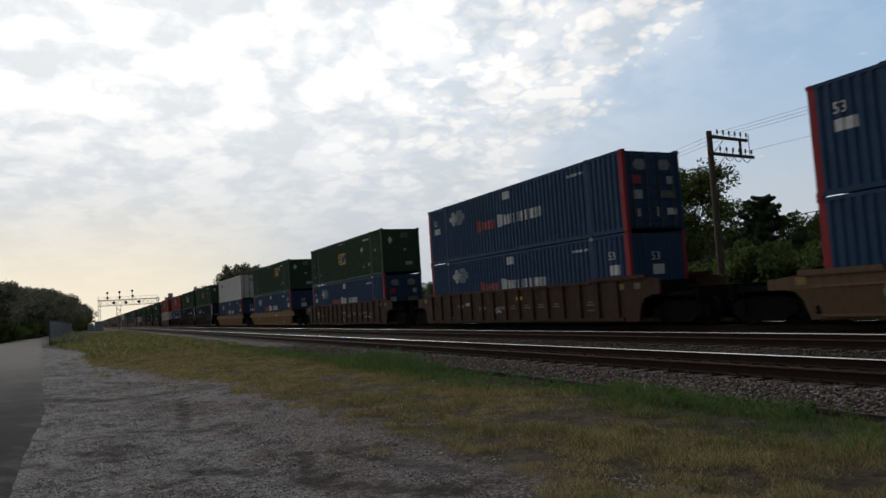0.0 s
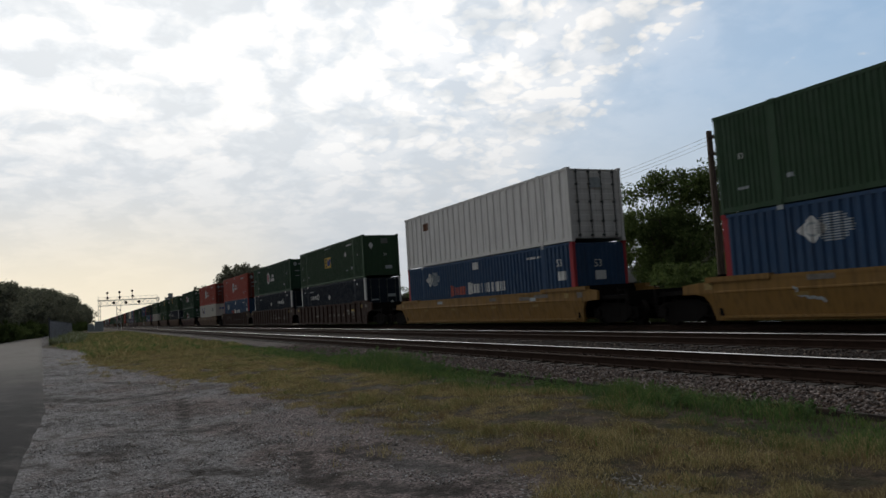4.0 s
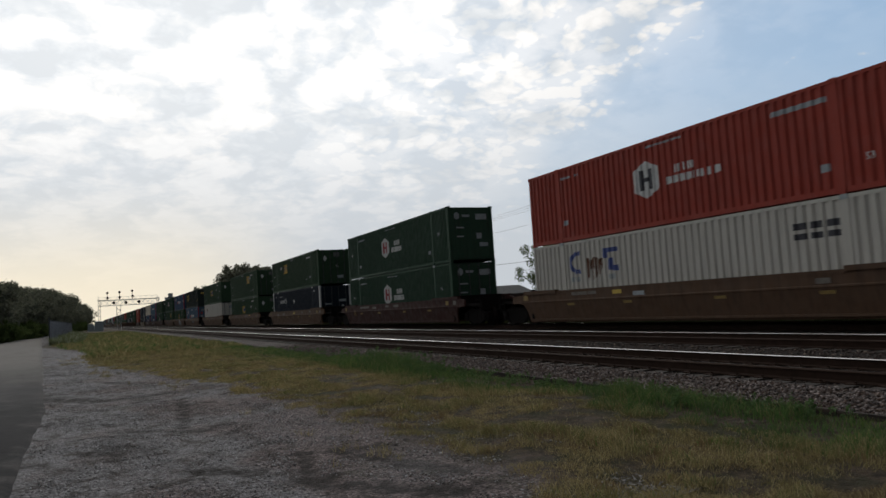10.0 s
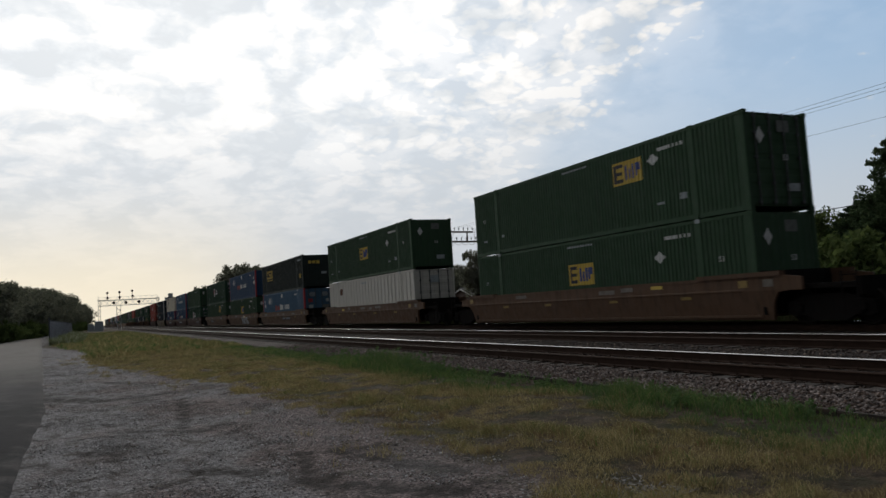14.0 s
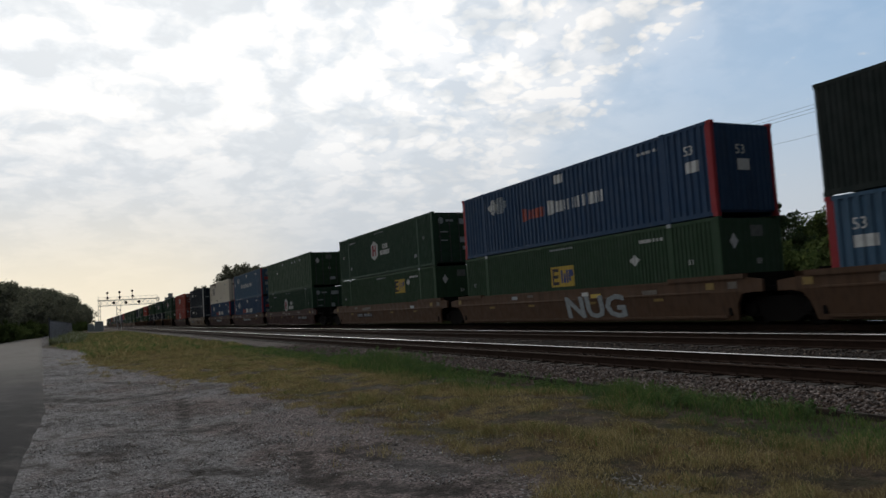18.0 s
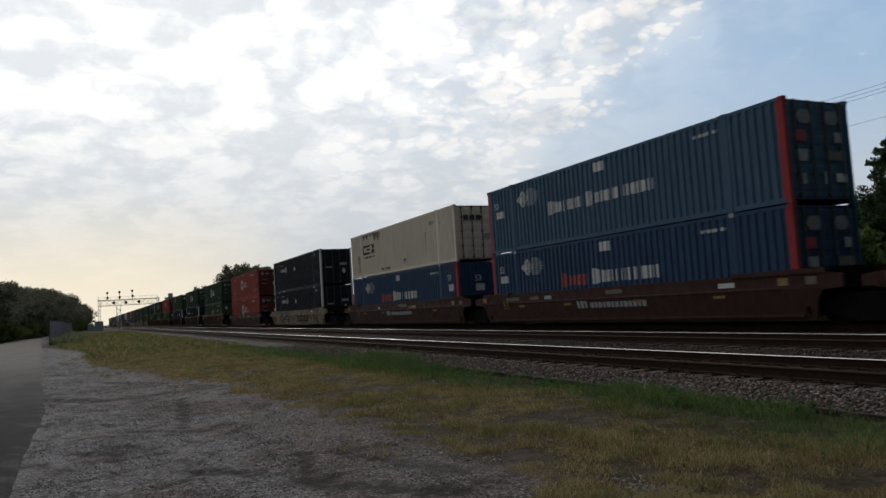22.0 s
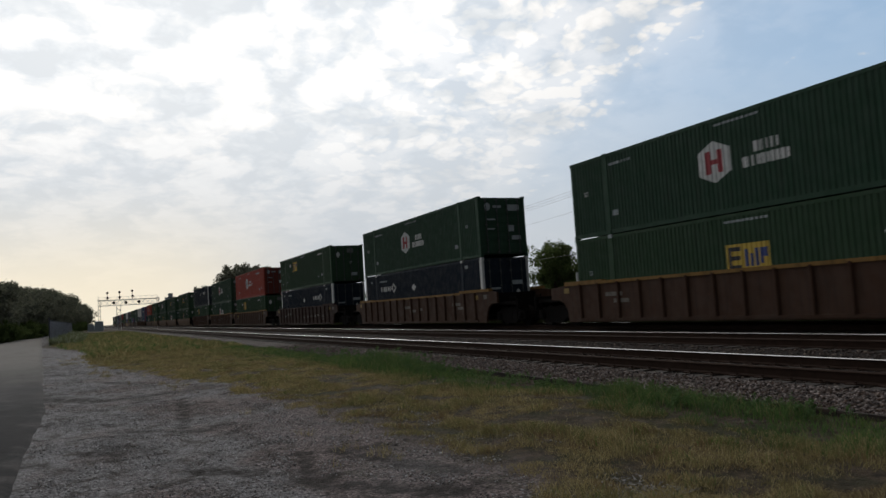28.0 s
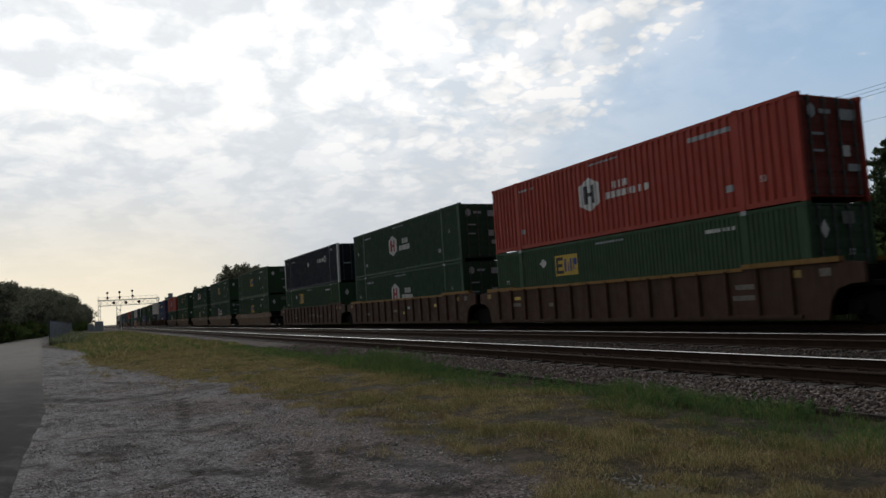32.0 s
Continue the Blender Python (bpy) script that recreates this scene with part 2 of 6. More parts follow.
def rut_depth(x, y):
    """1 in the middle of a rut, 0 outside."""
    d = 0.0
    for ax, ay, bx, by, wide in RUTS:
        ux, uy = bx - ax, by - ay
        k = min(1.0, max(0.0, ((x - ax) * ux + (y - ay) * uy) / (ux * ux + uy * uy)))
        d = max(d, 1.0 - math.hypot(x - ax - ux * k, y - ay - uy * k) / (wide * 1.3))
    return d


def ground_height(x, y):
    z = 0.02 * noise.noise((x * 0.7, y * 0.5, 0)) + 0.035 * noise.noise((x * 0.18, y * 0.13, 3))
    near = max(0.0, 1.0 - abs(y - 20) / 60)
    if -2.0 < x < 4.0 and 4.0 < y < 24.0:
        z -= 0.035 * rut_depth(x, y)
    e = verge_edge(y)
    if x > e:
        z += 0.06 * min(1.0, (x - e) / 1.5)
    return z * (0.3 + 0.7 * near) if x < 8 else z * 0.4


def axis_steps(dense, far):
    lo, hi, step = dense
    out = list(np.arange(lo, hi, step))
    s = step
    while out[-1] < far:
        s *= 1.35
        out.append(out[-1] + s)
    s = step
    while out[0] > -far:
        s *= 1.35
        out.insert(0, out[0] - s)
    return out


def grid_mesh(name, xs, ys, height, material):
    nx, ny = len(xs), len(ys)
    v = [(x, y, height(x, y)) for y in ys for x in xs]
    f = [(j * nx + i, j * nx + i + 1, (j + 1) * nx + i + 1, (j + 1) * nx + i) for j in range(ny - 1) for i in range(nx - 1)]
    me = bpy.data.meshes.new(name)
    me.from_pydata(v, [], f)
    me.shade_smooth()
    me.materials.append(material)
    return me


def ground_material():
    def build(n, co):
        sep = n.add("ShaderNodeSeparateXYZ", {0: co})
        x, y = (sep, 0), (sep, 1)
        wob = n.math("MULTIPLY", n.math("SUBTRACT", n.noise(co, 0.9, 6, 0.65), 0.5), 1.5)
        # the yard: crushed stone of mixed greys, brown soil showing through, damp hollows, packed pale dust
        lay = n.scaled(co, (1.0, 0.7, 1.0))
        grit = n.noise(co, 42.0, 4, 0.75)
        stones = n.add("ShaderNodeTexVoronoi", {"Vector": co, "Scale": 46.0})
        tone = (n.add("ShaderNodeSeparateColor", {0: (stones, "Color")}), 0)
        coarse = n.math("ADD", n.math("MULTIPLY", grit, 0.55), n.math("MULTIPLY", tone, 0.45))
        g = n.mix(n.ramp(coarse, 0.22, 0.78, 0.0, 1.0, False), rgb(0.085, 0.080, 0.082), rgb(0.43, 0.42, 0.43))
        red = n.math("ADD", n.noise(lay, 0.55, 5, 0.6), n.ramp(x, -0.5, 3.5, -0.12, 0.10, False))
        g = n.mix(n.ramp(red, 0.40, 0.58, 0.0, 0.9), g, n.mix(n.ramp(coarse, 0.28, 0.75), rgb(0.052, 0.039, 0.038), rgb(0.36, 0.285, 0.275)))
        mud = n.noise(n.scaled(co, (1.0, 0.7, 1.0), (7, 2, 0)), 3.1, 7, 0.72)
        g = n.mix(n.ramp(mud, 0.50, 0.60, 0.0, 0.8), g, n.mix(grit, rgb(0.030, 0.024, 0.021), rgb(0.125, 0.105, 0.095)))
        moss = n.noise(n.scaled(co, (1.0, 0.6, 1.0), (2, 9, 0)), 1.1, 6, 0.65)
        g = n.mix(n.ramp(moss, 0.58, 0.68, 0.0, 0.5), g, rgb(0.075, 0.078, 0.042))
        rut = n.math("ABSOLUTE", n.math("SUBTRACT", n.noise(n.scaled(co, (0.5, 0.35, 1)), 0.9, 4, 0.55, 0.7), 0.5))
        rings = None
        wander = n.math("MULTIPLY", n.math("SUBTRACT", n.noise(co, 2.6, 6, 0.7), 0.5), 0.75)
        flat = n.scaled(co, (1, 1, 0))
        for ax, ay, bx, by, wide in RUTS:
            ba = Vector((bx - ax, by - ay, 0))
            pa = (n.add("ShaderNodeVectorMath", {0: flat, 1: (ax, ay, 0)}, operation="SUBTRACT"), 0)
            along = n.math("MULTIPLY", (n.add("ShaderNodeVectorMath", {0: pa, 1: tuple(ba)}, operation="DOT_PRODUCT"), "Value"), 1.0 / ba.length_squared, True)
            foot = (n.add("ShaderNodeVectorMath", {0: tuple(ba), "Scale": along}, operation="SCALE"), 0)
            off = n.math("ADD", (n.add("ShaderNodeVectorMath", {0: pa, 1: foot}, operation="DISTANCE"), "Value"), wander)
            ring = n.ramp(off, wide * 1.25, wide * 0.25)
            rings = ring if rings is None else n.math("MAXIMUM", rings, ring)
        g = n.mix(n.math("MULTIPLY", rings, n.ramp(n.noise(co, 6.0, 5, 0.65), 0.32, 0.58, 0.35, 0.95)), g, rgb(0.024, 0.020, 0.018))
        pale = n.ramp(n.noise(n.scaled(co, (1, 0.6, 1), (5, 3, 0)), 0.45, 5, 0.6), 0.48, 0.68, 0.0, 0.34)
        g = n.mix(n.math("MULTIPLY", pale, n.ramp(grit, 0.36, 0.68)), g, rgb(0.42, 0.425, 0.435))
        broken = n.ramp(n.noise(co, 1.3, 5, 0.65), 0.46, 0.62)
        g = n.mix(n.math("MULTIPLY", n.ramp(rut, 0.05, 0.0), n.math("MULTIPLY", broken, 0.85)), g, rgb(0.028, 0.024, 0.022))
        soil = n.mix(n.ramp(n.noise(co, 9.0, 6, 0.7), 0.3, 0.7), rgb(0.024, 0.018, 0.012), rgb(0.135, 0.100, 0.066))
        soil = n.mix(n.ramp(n.noise(co, 0.9, 5, 0.65), 0.45, 0.62, 0.0, 0.8), soil, rgb(0.042, 0.046, 0.020))
        soil = n.mix(n.ramp(n.noise(n.scaled(co, (1, 0.8, 1), (4, 6, 0)), 1.5, 5, 0.65), 0.56, 0.68, 0.0, 0.55), soil, n.mix(n.ramp(coarse, 0.3, 0.75), rgb(0.04, 0.033, 0.028), rgb(0.23, 0.195, 0.17)))
        edge = n.math("ADD", n.math("SUBTRACT", x, n.ramp(y, 16.0, 38.0, 3.5, 0.2, False)), wob)
        far = n.math("ADD", edge, n.ramp(y, 50.0, 75.0, 0.0, 4.0, False))
        left = n.ramp(n.math("ADD", x, n.math("MULTIPLY", y, 0.052)), -6.2, -7.4)
        fac = n.math("MAXIMUM", n.ramp(far, -0.5, 0.7), left)
        return n.mix(fac, g, soil)

    def relief(n, co):
        a = n.math("ADD", n.noise(co, 24.0, 6, 0.7), n.math("MULTIPLY", n.noise(co, 3.0, 4), 2.0))
        s = (n.add("ShaderNodeTexVoronoi", {"Vector": co, "Scale": 26.0}), "Distance")
        return n.math("SUBTRACT", a, n.math("MULTIPLY", s, 0.8)), 0.055
    return surface("yard_ground", build, rough=0.95, bump=relief, spec=0.2)


ground = new("ground", grid_mesh("ground", axis_steps((-8, 9, 0.22), 3500), axis_steps((2, 60, 0.3), 3500), ground_height, ground_material()))
tagged(ground, "grey gravel yard giving way to dry grassy soil", "ground", kind="structure")


def road_material():
    def build(n, co):
        g = n.mix(n.ramp(n.noise(co, 60.0, 3, 0.7), 0.3, 0.7), rgb(0.060, 0.061, 0.065), rgb(0.20, 0.20, 0.205))
        g = n.mix(n.ramp(n.noise(n.scaled(co, (1.0, 0.25, 1)), 0.9, 5), 0.4, 0.7, 0, 0.7), g, rgb(0.050, 0.051, 0.055))
        ripple = n.noise(n.scaled(co, (0.8, 3.2, 1)), 2.2, 5, 0.65)
        g = n.mix(n.ramp(ripple, 0.46, 0.62, 0.0, 0.6), g, rgb(0.030, 0.030, 0.033))
        g = n.mix(n.ramp(ripple, 0.44, 0.30, 0.0, 0.45), g, rgb(0.24, 0.24, 0.245))
        crack = n.math("ABSOLUTE", n.math("SUBTRACT", n.noise(n.scaled(co, (0.5, 1.2, 1)), 1.1, 5, 0.6), 0.5))
        g = n.mix(n.ramp(crack, 0.012, 0.0, 0.0, 0.7), g, rgb(0.02, 0.02, 0.02))
        sep = n.add("ShaderNodeSeparateXYZ", {0: co})
        rim = n.math("ADD", n.math("ADD", (sep, 0), n.math("MULTIPLY", n.math("MAXIMUM", n.math("SUBTRACT", (sep, 1), 16.0), 0.0), 0.047)), 0.80)
        spill = n.math("ADD", rim, n.math("MULTIPLY", n.math("SUBTRACT", n.noise(co, 1.3, 6, 0.68), 0.5), 1.9))
        grit = n.mix(n.ramp(n.noise(co, 40.0, 4, 0.7), 0.25, 0.8), rgb(0.05, 0.047, 0.045), rgb(0.19, 0.18, 0.175))
        # darker asphalt by the yard, paler and warmer further along
        g = n.mix(n.ramp(n.math("ADD", (sep, 1), n.math("MULTIPLY", n.noise(co, 0.35, 4), 14.0)), 20.0, 52.0, 0.0, 0.95), n.mix(0.35, g, rgb(0.022, 0.023, 0.026)), n.mix(0.5, g, rgb(0.34, 0.315, 0.28)))
        g = n.mix(n.math("MULTIPLY", n.ramp(spill, -1.1, -0.35, 0.0, 0.75), n.ramp((sep, 1), 30.0, 12.0)), g, rgb(0.030, 0.030, 0.032))
        return n.mix(n.ramp(spill, -0.15, 0.30, 0.0, 0.75), g, grit)
    return surface("worn_asphalt", build, rough=0.9, bump=lambda n, co: (n.math("ADD", n.noise(co, 45.0, 4, 0.7), n.math("MULTIPLY", n.noise(co, 5.0, 4, 0.6), 2.0)), 0.03), spec=0.12)


def road_line(y):
    """x of the road's right edge."""
    return -0.80 - 0.047 * max(0.0, y - 16.0)


def make_road():
    ys = list(np.arange(-40, 60, 0.4)) + list(np.arange(60, 900, 8))
    v, f = [], []
    for y in ys:
        e = road_line(y)
        jag = 0.10 * noise.noise((0, y * 0.5, 9)) + 0.04 * noise.noise((0, y * 2.3, 4))
        zc = ground_height(e, y) if y < 60 else 0
        v += [(e + 0.12 + jag, y, zc - 0.03), (e + jag, y, zc + 0.035), (e - 1.5, y, 0.07), (e - 3.4, y, 0.085), (e - 6.6, y, 0.04), (e - 6.8, y, -0.06)]
    for j in range(len(ys) - 1):
        for i in range(5):
            f.append((j * 6 + i, (j + 1) * 6 + i, (j + 1) * 6 + i + 1, j * 6 + i + 1))
    me = bpy.data.meshes.new("road")
    me.from_pydata(v, [], f)
    me.shade_smooth()
    me.materials.append(road_material())
    tagged(new("road", me), "worn grey asphalt road with a crumbling edge", "road", kind="structure")


make_road()


def ballast_material():
    def build(n, co):
        vor = n.add("ShaderNodeTexVoronoi", {"Vector": co, "Scale": 17.0})
        tone = (n.add("ShaderNodeSeparateColor", {0: (vor, "Color")}), 0)
        g = n.mix(tone, rgb(0.026, 0.021, 0.020), rgb(0.125, 0.105, 0.098))
        g = n.mix(n.ramp(n.noise(co, 0.9, 4), 0.4, 0.7, 0, 0.6), g, rgb(0.06, 0.042, 0.034))
        sep = n.add("ShaderNodeSeparateXYZ", {0: co})
        dark_zone = n.math("ADD", (sep, 0), n.noise(co, 0.8, 4))
        return n.mix(n.ramp(dark_zone, 9.2, 10.4, 0.0, 0.8), g, rgb(0.020, 0.015, 0.013))

    def relief(n, co):
        vor = n.add("ShaderNodeTexVoronoi", {"Vector": co, "Scale": 17.0})
        return n.math("MULTIPLY", (vor, "Distance"), -1.0), 0.05
    return surface("ballast_stone", build, rough=0.9, bump=relief, spec=0.25)


BALLAST = ballast_material()
BED = [(7.45, -0.15), (7.70, 0.085), (8.75, BED_Z[0]), (11.75, BED_Z[0]), (12.2, BED_Z[0] - 0.05), (12.8, BED_Z[1]), (15.7, BED_Z[1]),
       (16.2, BED_Z[1] - 0.03), (16.7, BED_Z[2]), (19.7, BED_Z[2]), (21.6, 0.02), (22.0, -0.2)]


def bed_height(x):
    for (a, za), (b, zb) in zip(BED, BED[1:]):
        if a <= x <= b:
            return za + (zb - za) * (x - a) / (b - a)
    return 0.0


def make_bed():
    ys = list(np.arange(-60, 70, 1.0)) + list(np.arange(70, 1300, 15))
    v = [(x, y, z) for y in ys for x, z in BED]
    k = len(BED)
    f = [(j * k + i, j * k + i + 1, (j + 1) * k + i + 1, (j + 1) * k + i) for j in range(len(ys) - 1) for i in range(k - 1)]
    me = bpy.data.meshes.new("ballast_bed")
    me.from_pydata(v, [], f)
    me.materials.append(BALLAST)
    tagged(new("ballast_bed", me), "bed of crushed grey and brown stone under three tracks", "ballast", kind="structure")


make_bed()

# ---- tracks ----
RAIL_SIDE = plain("rail_rust", (0.036, 0.021, 0.015), 0.9, 0.0, vary=0.5, spec=0.12)
RAIL_TOP = surface("rail_polished", lambda n, co: n.mix(n.ramp(n.noise(n.scaled(co, (30, 0.6, 30)), 1.0, 4), 0.3, 0.7), rgb(0.66, 0.65, 0.64), rgb(0.46, 0.44, 0.42)), rough=0.2, metal=1.0)
# Darkened copy for the near rails: their missing glint is put into the colour.
RAIL_NO_GLINT = plain("rail_no_glint", (0.075, 0.06, 0.052), 0.65, 0.5, vary=0.4)
TIE_WOOD = surface("creosoted_wood", lambda n, co: n.mix(n.ramp(n.noise(n.scaled(co, (1, 12, 12)), 3.0, 5), 0.3, 0.7), rgb(0.018, 0.014, 0.012), rgb(0.052, 0.042, 0.035)),
                   rough=0.9, bump=lambda n, co: (n.noise(n.scaled(co, (1, 14, 14)), 4.0, 5), 0.012))
Y0, Y1 = -60.0, 1250.0


def make_track(k, label):
    cx, top = TRACK_X[k], RAIL_Z[k]
    t = thing("railway_track", pose(cx, 0, 0), label, "railway track", "parallel tracks", "structure")
    for side in (-1, 1):
        x = side * 0.7525
        prof = [(x - 0.07, top - 0.18), (x + 0.07, top - 0.18), (x + 0.07, top - 0.165), (x + 0.012, top - 0.145), (x + 0.012, top - 0.045),
                (x + 0.036, top - 0.038), (x + 0.036, top - 0.026), (x + 0.012, top - 0.009), (x - 0.012, top - 0.009), (x - 0.036, top - 0.026),
                (x - 0.036, top - 0.038), (x - 0.012, top - 0.045), (x - 0.012, top - 0.145), (x - 0.07, top - 0.165)]
        r = part("rail", MB().prism(prof, "y", Y0, Y1), RAIL_SIDE, t)
        # polished crown, worn round on the side of the gauge
        g = -side
        arc = [(x + g * 0.0375, top - 0.020), (x + g * 0.034, top - 0.014), (x + g * 0.025, top - 0.0095), (x + g * 0.015, top - 0.0075)]
        part("running_surface", MB().prism(arc + [(x + g * 0.0115, top - 0.0095), (x + g * 0.02, top - 0.026)], "y", Y0, Y1), RAIL_TOP if side > 0 else RAIL_NO_GLINT, r, "wheel-polished steel crown of the rail")
    tie = MB().box(-1.3, 1.3, -0.115, 0.115, top - 0.36, top - 0.183).mesh("sleeper", TIE_WOOD)
    plate = MB().box(-0.18, 0.18, -0.09, 0.09, top - 0.184, top - 0.168)
    plate.box(-0.125, -0.095, -0.05, -0.02, top - 0.168, top - 0.14).box(0.095, 0.125, 0.02, 0.05, top - 0.168, top - 0.14)
    plate = plate.mesh("tie_plate", RAIL_SIDE)
    rest = MB()
    step = 0.51
    near = (4.0, 62.0) if k == 0 else (6.0, 40.0)
    y = Y0
    while y < 420:
        w = 0.03 * math.sin(y * 7.3)
        if near[0] <= y <= near[1]:
            s = part("sleeper", tie, TIE_WOOD, t, m=pose(w, y, 0.008 * math.sin(y * 3.1), rz=0.8 * math.sin(y * 5.7)))
            if k == 0 and y < 30:
                for side in (-1, 1):
                    part("tie_plate", plate, RAIL_SIDE, s, m=pose(side * 0.7525 - w, 0, 0))
        else:
            rest.box(-1.3 + w, 1.3 + w, y - 0.115, y + 0.115, top - 0.36, top - 0.183)
        y += step
    tagged(part("distant_sleepers", rest, TIE_WOOD, t), kind="stuff")


for k, text in enumerate(("straight railway track nearest the grass, on wooden sleepers", "empty middle railway track on wooden sleepers", "far railway track under the freight train")):
    make_track(k, text)

# ---- the train ----
LEN, HALF_W, BOX_H = 16.15, 1.295, 2.89
STACK_TOP = 6.565
LOW_BASE, TOP_BASE = STACK_TOP - 5.80, STACK_TOP - 2.90
TRAIN_X = TRACK_X[2]
SPEED, ACCEL = 16.824, -0.023
MOVERS = []


def travelled(t):
    return SPEED * t + 0.5 * ACCEL * t * t


# pitch, width of the outer flat, slope, depth of the ribs
RIBS = {"iso": (0.285, 0.10, 0.045, 0.046), "fine": (0.172, 0.045, 0.014, 0.028), "smooth": (0.165, 0.045, 0.012, 0.022), "wide": (0.585, 0.11, 0.03, 0.038)}
FACE = 1.288


def rib_points(kind):
    """Along the side from its rear end: (u, depth behind the outer face)."""
    pitch, flat, slope, depth = RIBS[kind]
    pts, u = [(0.13, depth)], 0.20
    while u + pitch < LEN - 0.14:
        pts += [(u, depth), (u + slope, 0.0), (u + slope + flat, 0.0), (u + 2 * slope + flat, depth)]
        u += pitch
    return pts + [(LEN - 0.13, depth)]


RIB_TABLE = {k: rib_points(k) for k in RIBS}


def rib_depth(kind, u):
    pts = RIB_TABLE[kind]
    us = [p[0] for p in pts]
    return float(np.interp(u, us, [p[1] for p in pts]))


def side_mesh(kind, sgn):
    b = MB()
    pts = RIB_TABLE[kind]
    z0, z1, back = 0.17, BOX_H - 0.10, FACE - 0.09
    for u, dp in pts:
        y = LEN / 2 - u
        b.v += [(sgn * (FACE - dp), y, z0), (sgn * (FACE - dp), y, z1), (sgn * back, y, z1), (sgn * back, y, z0)]
    for i in range(len(pts) - 1):
        for a in range(4):
            c = (a + 1) % 4
            b.f.append((4 * i + a, 4 * i + c, 4 * i + 4 + c, 4 * i + 4 + a))
    b.f += [(0, 1, 2, 3), tuple(4 * (len(pts) - 1) + a for a in (3, 2, 1, 0))]
    return b


def span(poly, u):
    """Where the upright line at u crosses a convex polygon."""
    zs = []
    for (a, za), (c, zc) in zip(poly, poly[1:] + poly[:1]):
        if abs(a - c) < 1e-9:
            if abs(u - a) < 1e-6:
                zs += [za, zc]
        elif min(a, c) - 1e-9 <= u <= max(a, c) + 1e-9:
            zs.append(za + (zc - za) * (u - a) / (c - a))
    return (min(zs), max(zs)) if zs else None


def marking(kind, polys, lift=0.004):
    """Paint film that follows the ribs of the side: convex polygons of (u, height)."""
    b = MB()
    for poly in polys:
        u0, u1 = min(p[0] for p in poly), max(p[0] for p in poly)
        us = sorted({round(u, 4) for u in [u0, u1] + [p[0] for p in poly] + [p[0] for p in RIB_TABLE[kind] if u0 < p[0] < u1]})
        for a, c in zip(us, us[1:]):
            sa, sc = span(poly, a), span(poly, c)
            if not sa or not sc:
                continue
            s = len(b.v)
            for u, zz in ((a, sa), (c, sc)):
                x = -(FACE - rib_depth(kind, u)) - lift
                y = LEN / 2 - u
                b.v += [(x, y, zz[0]), (x, y, zz[1]), (x + 0.003, y, zz[1]), (x + 0.003, y, zz[0])]
            b.f += [(s, s + 1, s + 5, s + 4), (s + 1, s + 2, s + 6, s + 5), (s + 3, s, s + 4, s + 7), (s, s + 3, s + 2, s + 1), (s + 4, s + 5, s + 6, s + 7)]
    return b


def rect(u0, u1, z0, z1, shear=0.0):
    return [(u0, z0), (u1, z0), (u1 + shear, z1), (u0 + shear, z1)]


def diamond(u, z, w, h):
    return [(u - w, z), (u, z - h), (u + w, z), (u, z + h)]


def hexagon(u, z, w, h):
    return [(u - w, z - h * 0.55), (u, z - h), (u + w, z - h * 0.55), (u + w, z + h * 0.55), (u, z + h), (u - w, z + h * 0.55)]


def bars(u0, u1, z0, z1, n, seed, gap=0.28, wob=0.0):
    """A line of unreadable writing: n upright bars."""
    r = random.Random(seed)
    w = (u1 - u0) / n
    return [rect(u0 + i * w, u0 + (i + 1 - gap) * w, z0 + wob * r.random() * (z1 - z0) * 0.3, z1 - wob * r.random() * (z1 - z0) * 0.3) for i in range(n)]


def word_shapes(u0, u1, z0, z1, n, seed, big_first=0.0):
    """A painted company name as plain bars: a thick and a thin one for every letter, the first block taller."""
    r = random.Random(seed)
    out = []
    if big_first:
        out += [rect(u0, u0 + 0.55 * big_first, z0 - 0.05, z1 + 0.10), rect(u0 + 0.68 * big_first, u0 + 0.9 * big_first, z0 - 0.02, z1 + 0.06)]
        u0 += big_first + 0.06
    c = (u1 - u0) / n
    for i in range(n):
        a, w = u0 + i * c, c * r.uniform(0.86, 0.92)
        k = r.uniform(0.42, 0.58)
        lift = r.uniform(0.0, 0.08) * (z1 - z0)
        out += [rect(a, a + k * w, z0, z1), rect(a + (k + 0.12) * w, a + w, z0 + lift, z1 - lift)]
    return out


def rust_runs(u0, u1, top, length, n, seed):
    """Runs of rust: n ragged strips side by side that taper downwards."""
    r = random.Random(seed)
    w = (u1 - u0) / n
    out = []
    for i in range(n):
        a, z1 = u0 + i * w + r.uniform(0, 0.2) * w, top - r.uniform(0.0, 0.12) * length
        z0 = top - length * r.uniform(0.45, 1.0)
        k = w * r.uniform(0.15, 0.45)
        out.append([(a + k, z0), (a + 0.95 * w - 0.6 * k, z0 + 0.1 * length), (a + 0.95 * w, z1), (a, z1)])
    return out


def ring_shapes(u, z, ru, rz, thick, a0, a1, n=8):
    """Part of a ring, as short strokes."""
    out = []
    for i in range(n):
        p, q = (radians(a0 + (a1 - a0) * (i + k) / n) for k in (0, 1))
        out.append([(u + ru * math.cos(p), z + rz * math.sin(p)), (u + ru * math.cos(q), z + rz * math.sin(q)),
                    (u + (ru - thick) * math.cos(q), z + (rz - thick) * math.sin(q)), (u + (ru - thick) * math.cos(p), z + (rz - thick) * math.sin(p))])
    return out


def pressed(outline, axis, a, b, back):
    """A sheet pressed to an outline of (along, depth), drawn out from a to b, with a flat back."""
    ring = list(outline) + [(outline[-1][0], back), (outline[0][0], back)]
    return MB().prism(ring, axis, a, b)


